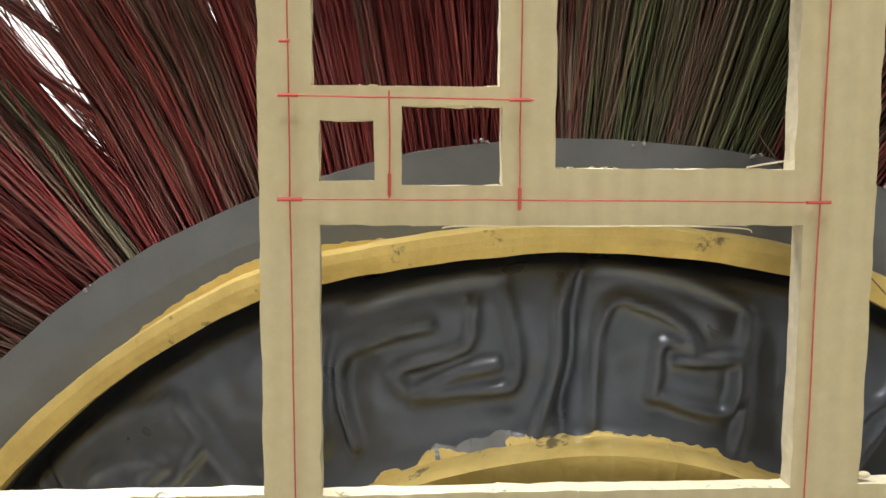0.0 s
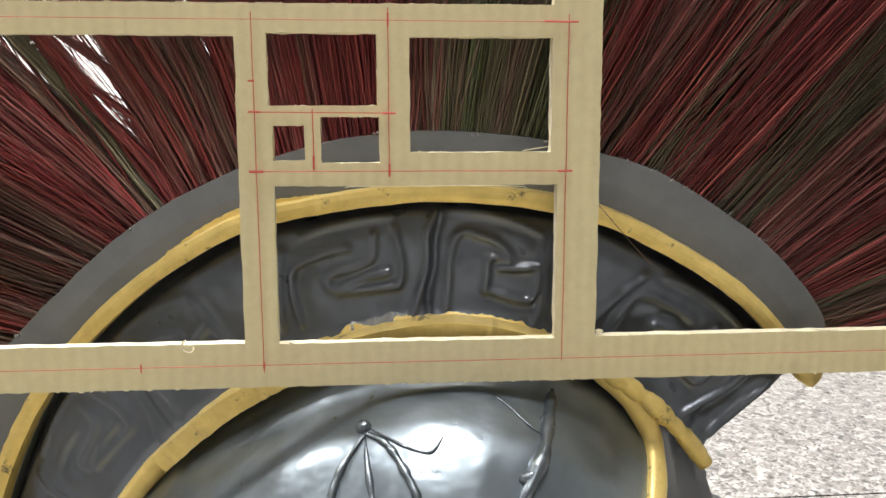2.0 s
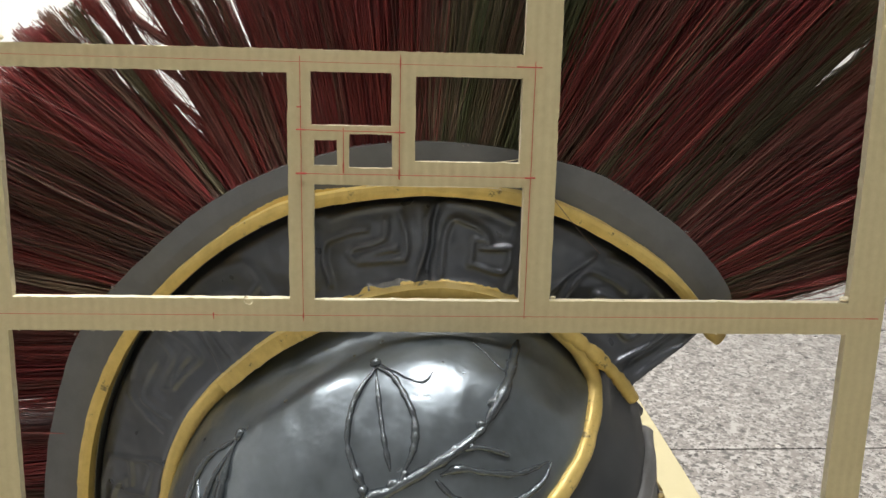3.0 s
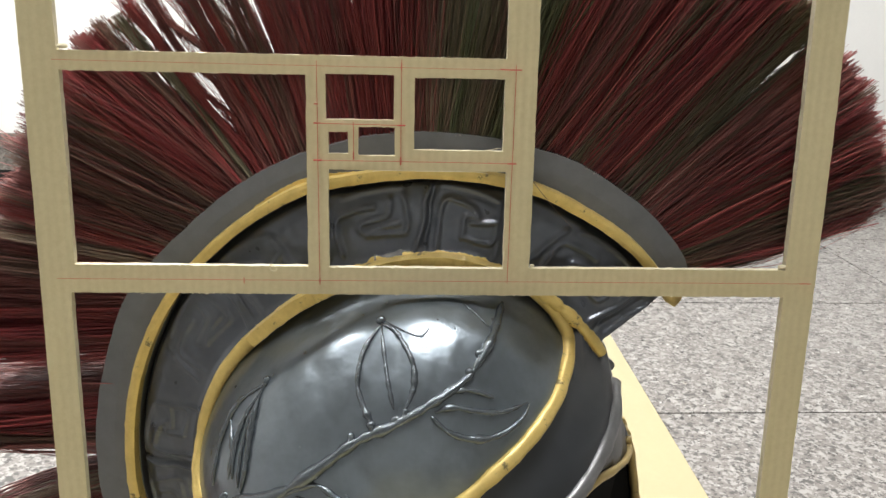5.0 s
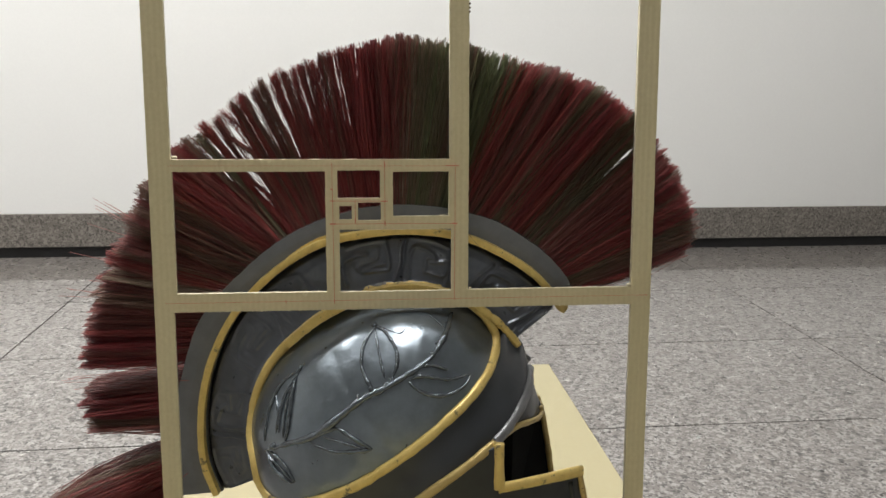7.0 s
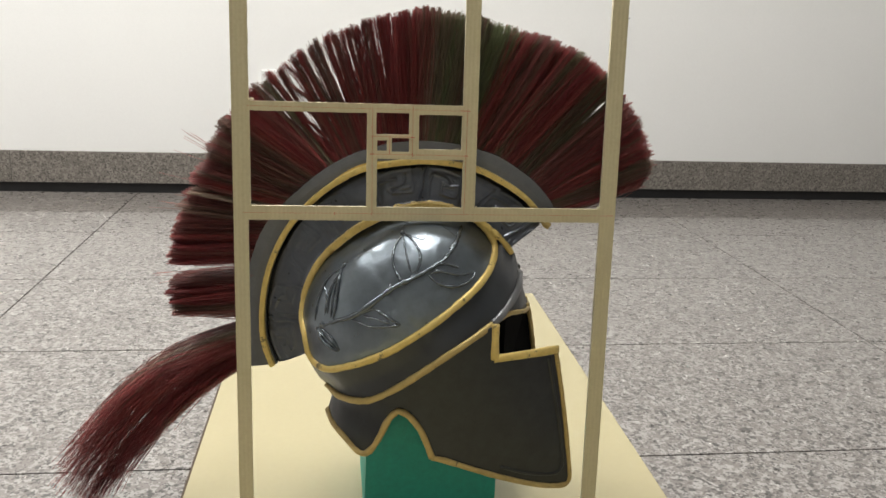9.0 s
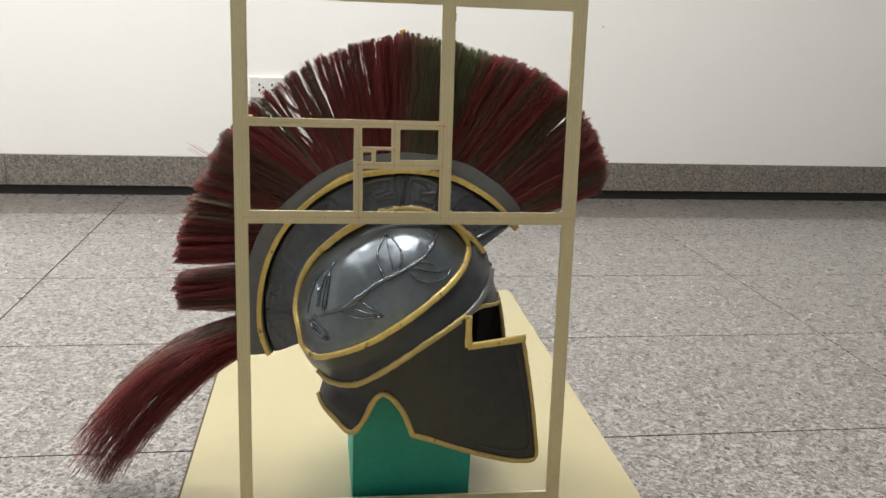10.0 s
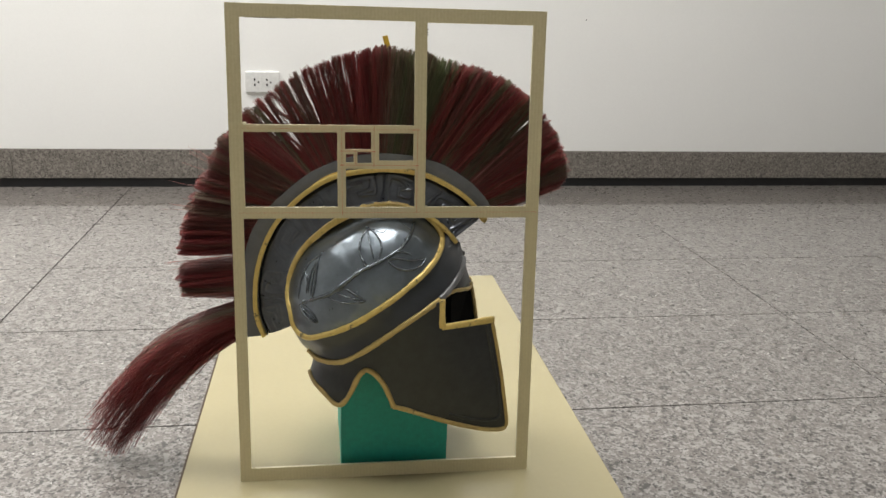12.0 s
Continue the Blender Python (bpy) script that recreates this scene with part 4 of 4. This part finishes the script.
for side in (-1, 1):
    bm = bmesh.new()
    tube(bm, [Vector((p.x, YS + side * 0.0362, p.z)) for p in ledge], 0.0050, 4, flat=1.75, uneven=0.08)
    helmet_part("crest_ledge", bm, GOLD, "gold painted ledge along the foot of the crest", panel, smooth=False)
low, high = [], []
for k in range(260):
    s0 = 0.525 + 0.295 * k / 259
    edge = 0.085 + 0.07 * noise.noise(Vector((k * 0.045, 0, 0))) + 0.018 * noise.noise(Vector((k * 0.16, 4, 0))) + 0.004 * noise.noise(Vector((k * 0.6, 8, 0)))
    edge = max(0.0, edge) * smooth01(min(k, 259 - k) / 20) + 0.01
    a, b = panel_place(s0, -0.01), panel_place(s0, edge)
    low.append(Vector((a.x, YS - 0.0372, a.z)))
    high.append(Vector((b.x, YS + panel_y(edge) - 0.0007, b.z)))
helmet_part("paint_smear", ribbon(low, high, 0.0015), GOLD, "messy gold paint smeared onto the crest", panel, smooth=False)
# sheen above the ledge, put into the colour of a thin pale ribbon
low, high = [], []
for k in range(120):
    s0 = 0.590 + 0.098 * k / 119
    edge = 0.13 + 0.04 * noise.noise(Vector((k * 0.06, 2, 0))) + 0.008 * noise.noise(Vector((k * 0.3, 7, 0)))
    edge = 0.02 + max(0.0, edge - 0.02) * smooth01(min(k, 119 - k) / 30)
    a, b = panel_place(s0, 0.0), panel_place(s0, edge)
    low.append(Vector((a.x, YS - 0.0369, a.z)))
    high.append(Vector((b.x, YS + panel_y(edge) - 0.0004, b.z)))
helmet_part("paint_smear", ribbon(low, high, 0.001), SHEEN, "pale silver ribbon painted as the sheen above the gold ledge", panel, smooth=False)
foot = [(0.2380, 0.3690), (0.2545, 0.3580), (0.2673, 0.3479), (0.2773, 0.3380), (0.2855, 0.3275)]
trim("crest_cord", [Vector((p.x, YS - 0.034, p.z)) for p in resample(spline([(x, 0, z) for x, z in foot], 8), 40)], 0.0031, GOLD, "gold painted cord at the foot of the crest", panel, 1.3, False, 0.2)
trim("cord_end", [Vector((0.3165, YS - 0.0245, 0.3640)), Vector((0.3205, YS - 0.026, 0.3590)), Vector((0.3245, YS - 0.026, 0.3562))], 0.0036, GOLD_DULL, "blunt gold end of the cord", crest, 0.9, False, 0.1)

# ------------------------------------------------------------------ the plume
FAN = [  # share of the way from front to back, foot (x, z), tip (x, z)
    (0.00, (0.328, 0.363), (0.4197, 0.3997)), (0.08, (0.318, 0.374), (0.4330, 0.4250)), (0.18, (0.302, 0.386), (0.4090, 0.4760)), (0.27, (0.281, 0.402), (0.3795, 0.5104)),
    (0.36, (0.258, 0.416), (0.3480, 0.5351)), (0.44, (0.2365, 0.427), (0.3070, 0.5499)), (0.50, (0.220, 0.430), (0.2600, 0.5610)), (0.56, (0.204, 0.432), (0.2299, 0.5715)),
    (0.62, (0.186, 0.433), (0.1867, 0.5744)), (0.70, (0.155, 0.430), (0.1294, 0.5617)), (0.76, (0.130, 0.425), (0.0863, 0.5465)), (0.81, (0.1085, 0.416), (0.0426, 0.5169)),
    (0.85, (0.090, 0.407), (0.0056, 0.4872)), (0.89, (0.0685, 0.392), (-0.0290, 0.4425)), (0.93, (0.0425, 0.364), (-0.0600, 0.3845)), (0.955, (0.028, 0.341), (-0.0788, 0.3400)),
    (0.975, (0.016, 0.309), (-0.0815, 0.3033)), (0.985, (0.012, 0.289), (-0.0873, 0.2793)), (1.0, (0.006, 0.240), (-0.0808, 0.2346))]


def fan(s):
    for (a, f0, t0), (b, f1, t1) in zip(FAN, FAN[1:]):
        if s <= b:
            k = max(0.0, (s - a) / (b - a))
            return (np.array(f0) + (np.array(f1) - np.array(f0)) * k, np.array(t0) + (np.array(t1) - np.array(t0)) * k)
    return np.array(FAN[-1][1]), np.array(FAN[-1][2])


def strands(name, lines, radius, material, parent, label=""):
    """Thin three-sided tapering fibres as one mesh; lines: array of strands x points x 3."""
    lines = np.asarray(lines)
    count, pts, _ = lines.shape
    along = np.gradient(lines, axis=1)
    along /= np.linalg.norm(along, axis=2, keepdims=True) + 1e-9
    side = np.cross(along, np.array([0.0, 1.0, 0.0]))
    side /= np.linalg.norm(side, axis=2, keepdims=True) + 1e-9
    deep = np.cross(side, along)
    thin = (np.linspace(1.0, 0.50, pts)[None, :, None] * np.asarray(radius).reshape(-1, 1, 1))
    rings = np.stack([lines + thin * (math.cos(w) * side + math.sin(w) * deep) for w in (0.5, 2.6, 4.7)], axis=2)
    index = np.arange(count * pts * 3).reshape(count, pts, 3)
    quads = []
    for k in range(3):
        j = (k + 1) % 3
        quads.append(np.stack([index[:, :-1, k], index[:, :-1, j], index[:, 1:, j], index[:, 1:, k]], axis=-1).reshape(-1, 4))
    me = bpy.data.meshes.new(name)
    offset = np.array([0.2, YS, BOARD_TOP + 0.2])
    me.from_pydata((rings.reshape(-1, 3) - offset).tolist(), [], np.concatenate(quads).tolist())
    me.materials.append(material)
    me.shade_smooth()
    ob = new(name, me)
    ob.parent = parent
    if label:
        ob["label"] = label
    return ob


# tufts: from, to, colour, strands, how open they are towards the tips
FRONT_TUFTS = [
    (0.000, 0.040, "wine", 520, 0.05), (0.040, 0.085, "brown", 520, 0.05), (0.075, 0.115, "olive", 380, 0.1), (0.095, 0.140, "rose", 420, 0.15),
    (0.135, 0.180, "red", 520, 0.1), (0.178, 0.237, "wine", 620, 0.1), (0.237, 0.262, "brown", 420, 0.1), (0.258, 0.285, "olive", 380, 0.1),
    (0.282, 0.325, "red", 520, 0.1), (0.322, 0.352, "red", 430, 0.1), (0.350, 0.372, "olive", 360, 0.1), (0.370, 0.415, "red", 540, 0.1),
    (0.412, 0.440, "brown", 420, 0.1),
]
TOP_TUFTS = [
    (0.436, 0.470, "red", 420, 0.1), (0.466, 0.508, "green", 480, 0.1), (0.504, 0.536, "olive", 380, 0.1), (0.532, 0.575, "moss", 520, 0.1), (0.572, 0.600, "moss", 390, 0.08), (0.597, 0.612, "brown", 210, 0.08),
    (0.608, 0.640, "wine", 460, 0.1), (0.636, 0.680, "deep", 560, 0.12), (0.676, 0.712, "red", 460, 0.2), (0.710, 0.742, "deep", 430, 0.35),
    (0.742, 0.768, "red", 380, 0.5), (0.768, 0.792, "wine", 360, 0.55), (0.792, 0.812, "red", 340, 0.6), (0.812, 0.834, "rose", 340, 0.55),
    (0.834, 0.848, "olive", 260, 0.3),
]
BACK_TUFTS = [
    (0.846, 0.854, "deep", 160, 0.3), (0.850, 0.872, "deep", 420, 0.25), (0.870, 0.892, "wine", 420, 0.2), (0.890, 0.912, "brown", 440, 0.1),
    (0.910, 0.932, "wine", 440, 0.1), (0.930, 0.946, "brown", 400, 0.1), (0.945, 0.9585, "wine", 420, 0.15), (0.958, 0.969, "deep", 420, 0.1),
    (0.968, 0.9765, "red", 380, 0.1), (0.9845, 0.9935, "deep", 440, 0.1), (0.992, 1.000, "wine", 440, 0.1),
]
PARTINGS = [  # where the bristles part: share at the tips, half-width, how far down it runs, slant
    (0.2385, 0.0075, 0.92, 0.0), (0.6710, 0.0027, 0.72, 0.0), (0.6850, 0.0011, 0.35, 0.0), (0.6960, 0.0014, 0.40, 0.004), (0.7080, 0.0016, 0.45, 0.0), (0.7200, 0.0012, 0.35, 0.0), (0.7290, 0.0018, 0.40, 0.003),
    (0.7390, 0.0030, 0.55, 0.0), (0.7490, 0.0018, 0.42, 0.0), (0.7570, 0.0014, 0.35, 0.0), (0.7680, 0.0045, 0.74, 0.002), (0.7780, 0.0016, 0.40, 0.004), (0.7880, 0.0036, 0.60, 0.0), (0.7965, 0.0014, 0.35, 0.0),
    (0.8080, 0.0068, 1.05, 0.0270), (0.8225, 0.0020, 0.30, 0.004), (0.8320, 0.0018, 0.25, 0.0), (0.6500, 0.0011, 0.25, 0.0), (0.9300, 0.0012, 0.30, 0.0), (0.9450, 0.0010, 0.30, 0.0), (0.3500, 0.0016, 0.14, 0.0), (0.1400, 0.0014, 0.14, 0.0)]


for k in range(34):  # fine slits between the wide ones
    PARTINGS.append((0.664 + 0.0054 * k + 0.0020 * noise.noise(Vector((k * 1.7, 0, 0))), 0.0011 + 0.0005 * noise.noise(Vector((k * 2.3, 4, 0))), 0.46 + 0.30 * noise.noise(Vector((k * 1.3, 9, 0))), 0.0))


def thin(s):
    """How deep the fan of bristles is at its tips: it is thinnest where it is frayed."""
    frayed = smooth01((s - 0.662) / 0.02) * smooth01((0.860 - s) / 0.02)
    return 1 - 0.92 * frayed - 0.90 * smooth01(1.4 - abs(s - 0.2385) / 0.05)


def parted(s, q, astray):
    """Push a strand aside where the bristles part, q from foot (0) to tip (1); the tips close up again a little."""
    for at, half, down, slant in () if astray else PARTINGS:
        d, reach = s - at - slant * (1 - q), 2.2 * half
        if abs(d) < reach:
            gap = min(0.9 * half, 0.0058 if half > 0.005 else 0.0030) * max(0.0, (q - 1 + down) / down) ** 0.55 * (1 - 0.4 * smooth01((q - 0.8) / 0.2))
            s += math.copysign(gap + abs(d) * (reach - gap) / reach, d) - d
    return s


rs = np.random.RandomState(11)
plume = helmet_part("plume", tube(bmesh.new(), [Vector((p.x, YS, p.z)) for p in (a.lerp(b, 0.25) for a, b in zip(A_OUT, A_GOLD))], 0.006, 8, flat=2.4), SHADE_BLACK, "fan of dyed red, brown and green bristles")
KIN = {"red": ("red", "red", "red", "deep", "wine", "brown"), "deep": ("deep", "deep", "deep", "red", "wine"), "brown": ("brown", "brown", "wine", "olive", "tan"), "wine": ("wine", "wine", "red", "brown", "rose"),
       "green": ("green", "green", "olive"), "moss": ("olive", "brown", "green", "olive", "tan"), "olive": ("olive", "olive", "brown"), "rose": ("rose", "red", "red", "wine")}
for a, b, colour, count, splay in FRONT_TUFTS + TOP_TUFTS + BACK_TUFTS:
    frayed = 0.66 < (a + b) / 2 < 0.85
    groups = max(3, int((b - a) / (0.0030 if frayed else 0.0045 if b < 0.9 else 0.0028)))
    count = int(count * (1.15 if frayed else 1.9))
    dye = [KIN[colour][k] for k in rs.randint(0, len(KIN[colour]), groups)]
    if a > 0.855:
        dye = ["wine" if d in ("olive", "green") else d for d in dye]
    gr = rs.randint(0, groups, count)
    short = rs.uniform(0.0, 0.055, groups)
    drift = rs.normal(0, 0.0024 if frayed else 0.0016, groups)
    lift = rs.uniform(-0.006, 0.006, groups)
    sway = rs.normal(0, 0.0014, (2 * groups, 2))
    lines = np.zeros((count, 7, 3))
    for k in range(count):
        c = (gr[k] + 0.5) / groups
        w = rs.uniform(-0.5, 0.5) / groups
        cross = rs.normal(0, 0.020) if rs.rand() < (0.03 if frayed else 0.15 if a < 0.86 else 0.0) else 0.0
        s0 = a + (b - a) * (c + w * 1.5)
        s1 = a + (b - a) * (c + w * (0.62 - 0.4 * splay)) + drift[gr[k]] * 0.5 + cross
        depth = rs.uniform(-0.017, 0.017)
        length = 1.045 - short[gr[k]] - 0.05 * (2 * w * groups) ** 2 - abs(rs.normal(0, 0.014)) - (0.25 * rs.rand() if rs.rand() < 0.06 else 0)
        if a > 0.86:
            length *= 1.02 - 0.16 * abs(2 * (s0 - a) / (b - a) - 1) ** 4
        astray = frayed and rs.rand() < 0.10
        fray = rs.normal(0, 0.0018 if frayed else 0.0010 if a < 0.9 else 0.0004)
        loose = thin(s1) * (1.0 if a < 0.9 else 0.5)
        cross = cross if loose > 0.7 or frayed else 0.0
        bend = (rs.normal(0, 0.0022, 2) + sway[2 * gr[k] + int(depth > -0.004)]) * max(0.25, loose)
        wave = rs.normal(0, 0.0005, 2)
        y1 = (depth * 1.1 + lift[gr[k]] - (0.003 if cross else 0)) * thin(s1) + rs.normal(0, 0.0010)
        for j, q in enumerate((0, 0.17, 0.34, 0.5, 0.67, 0.84, 1.0)):
            f, t = fan(min(max(parted(s0 + (s1 - s0) * q, q, astray) + fray * max(0.0, q - 0.5) ** 2 * 4, 0), 1))
            p = f + (t - f) * q * length + bend * math.sin(q * math.pi) + wave * math.sin(q * 7)
            lines[k, j] = p[0], YS + depth + (y1 - depth) * min(1.0, q * (2.8 if frayed else 1.6)), p[1]
    radius = rs.choice([0.00020, 0.00029, 0.00040, 0.00058], count, p=[0.26, 0.34, 0.27, 0.13])
    radius = radius * (1.3 if a > 0.88 else 0.72 if frayed else 1.12)
    for shade in sorted(set(dye)):
        mine = np.array([dye[g] == shade for g in gr])
        if mine.any():
            strands("bristle_tuft", lines[mine], radius[mine], HAIR[shade], plume)

# long tail of bristles sweeping down behind the crest
TAIL_TOP = spline([(0.010, 0, 0.230), (-0.030, 0, 0.222), (-0.0966, 0, 0.196), (-0.153, 0, 0.150), (-0.209, 0, 0.084), (-0.246, 0, 0.038)], 8)
TAIL_LOW = spline([(0.010, 0, 0.190), (-0.039, 0, 0.158), (-0.0837, 0, 0.119), (-0.1214, 0, 0.076), (-0.149, 0, 0.038), (-0.164, 0, 0.010)], 8)
TAIL_TOP, TAIL_LOW = ([np.array((p.x, p.z)) for p in resample(side, 40)] for side in (TAIL_TOP, TAIL_LOW))


def tail_place(w, q):
    k = min(max(q, 0.0), 1.0) * 40
    j = min(int(k), 39)
    top, low = TAIL_TOP[j] + (TAIL_TOP[j + 1] - TAIL_TOP[j]) * (k - j), TAIL_LOW[j] + (TAIL_LOW[j + 1] - TAIL_LOW[j]) * (k - j)
    return low + (top - low) * w


rs = np.random.RandomState(4)
for wisp in range(22):
    middle = (wisp + 0.5) / 22 + rs.normal(0, 0.015)
    colour = ("deep", "red", "deep", "deep", "red", "red", "rose", "red", "red", "wine", "wine", "brown")[min(11, max(0, int(middle * 9 + rs.uniform(0, 3))))]
    end, n = rs.uniform(0.84, 1.14), 62
    turn, depth, fold = rs.normal(0, 0.06) - 0.10 * smooth01((middle - 0.7) / 0.3), rs.uniform(-0.012, 0.012), rs.normal(0, 0.010)
    lines = np.zeros((n, 9, 3))
    for k in range(n):
        middle = 0.03 + 0.92 * middle if k == 0 else middle
        w0 = middle + rs.uniform(-0.12, 0.12)
        w1 = middle + turn + rs.normal(0, 0.016)
        stop, y0, y1 = end - abs(rs.normal(0, 0.27)), depth * 0.6 + rs.uniform(-0.007, 0.007), depth + fold + rs.normal(0, 0.004)
        stray = rs.normal(0, 0.006, 2)
        for j in range(9):
            q = j / 8
            p = tail_place(w0 + (w1 - w0) * q, q * stop) + stray * q * q
            lines[k, j] = p[0], YS + y0 + (y1 - y0) * q - 0.032 * q, max(p[1], 0.010)
    strands("tail_tuft", lines, rs.uniform(0.00024, 0.00050, n), HAIR[colour], plume, "long drooping tail of bristles")

lines = np.zeros((34, 9, 3))
for k in range(34):
    w0, rise, stop = rs.uniform(0.70, 1.0), rs.normal(0.03, 0.07), rs.uniform(0.35, 0.75)
    for j in range(9):
        q = j / 8
        p = tail_place(w0 + rise * q * q, q * stop)
        lines[k, j] = p[0], YS - 0.012 - 0.02 * q + 0.003 * math.sin(k), p[1]
strands("tail_tuft", lines, rs.uniform(0.00022, 0.00040, 34), HAIR["tan"], plume, "pale brown loose hairs over the tail")

# one bent strand hanging over the crest
hang = spline([(0.228, YS - 0.020, 0.444), (0.2401, YS - 0.030, 0.4247), (0.2477, YS - 0.036, 0.4154), (0.2569, YS - 0.037, 0.4052), (0.2647, YS - 0.0345, 0.3971)], 4)
strands("bristle_tuft", np.array([[tuple(p) for p in hang]]), [0.00022], HAIR["brown"], plume)

# stray hairs
lines = []
for k in range(7):
    end = np.array((-0.0615, 0.4394)) + rs.normal(0, 0.004, 2) * (k > 0)
    lines.append([[*(np.array((0.0550, 0.3720)) + (end - np.array((0.0550, 0.3720))) * q)] for q in (0, 0.33, 0.66, 1)])
    lines[-1] = [[p[0], YS - 0.016 + 0.001 * k, p[1]] for p in lines[-1]]
for _ in range(26):
    s = rs.choice([rs.uniform(0.91, 0.95), rs.uniform(0.976, 0.986), rs.uniform(0.2, 0.225)], p=[0.55, 0.45, 0.0])
    f, t = fan(s)
    tip = f + (t - f) * rs.uniform(0.9, 1.22) + rs.normal(0, 0.008, 2)
    y = YS + rs.uniform(-0.02, 0.02)
    lines.append([[*(f + (tip - f) * q)] for q in (0, 0.33, 0.66, 1)])
    lines[-1] = [[p[0], y, p[1]] for p in lines[-1]]
strands("stray_hairs", np.array(lines), np.full(len(lines), 0.0004), HAIR["rose"], plume)["kind"] = "stuff"

# a thin upright stick with a yellow end behind the helmet
stick = thing("support_stick", "thin stick with a yellow end standing behind the plume", "stick", pose(0.2290, 0.45, BOARD_TOP) @ pose(0, 0, 0, 0, -1.2, 0))
part("stem", boxes((-0.0035, 0.0035, -0.0035, 0.0035, 0.0, 0.5460), bevel=0.001), YELLOW, stick)
part("head", tube(bmesh.new(), [Vector((0.0015, 0, 0.5450)), Vector((-0.0010, 0, 0.5560)), Vector((-0.0045, 0, 0.5690))], 0.0046, 8, flat=0.8, square=4.0), YELLOW, stick, "yellow plastic end leaning over")
part("clip", boxes((0.0015, 0.0062, -0.003, 0.003, 0.5455, 0.5520), bevel=0.0012), YELLOW, stick, "yellow plastic clip")
part("foot", boxes((-0.03, 0.03, -0.03, 0.03, 0.0, 0.006), bevel=0.001), YELLOW, stick)

# ------------------------------------------------------------------ floor slabs
slab_mesh = mesh_of("slab", boxes((0.0017, SLAB - 0.0017, 0.0014, TILE - 0.0014, -0.02, 0.0), bevel=0.0006), FLOOR_STONE)
for i, j in itertools.product(range(-4, 6), range(-14, 2)):
    x, y = XL + SLAB * i, Y1 + TILE * j
    ob = new("slab", slab_mesh)
    ob.parent = floor
    ob.location = (x, y, -0.0001)
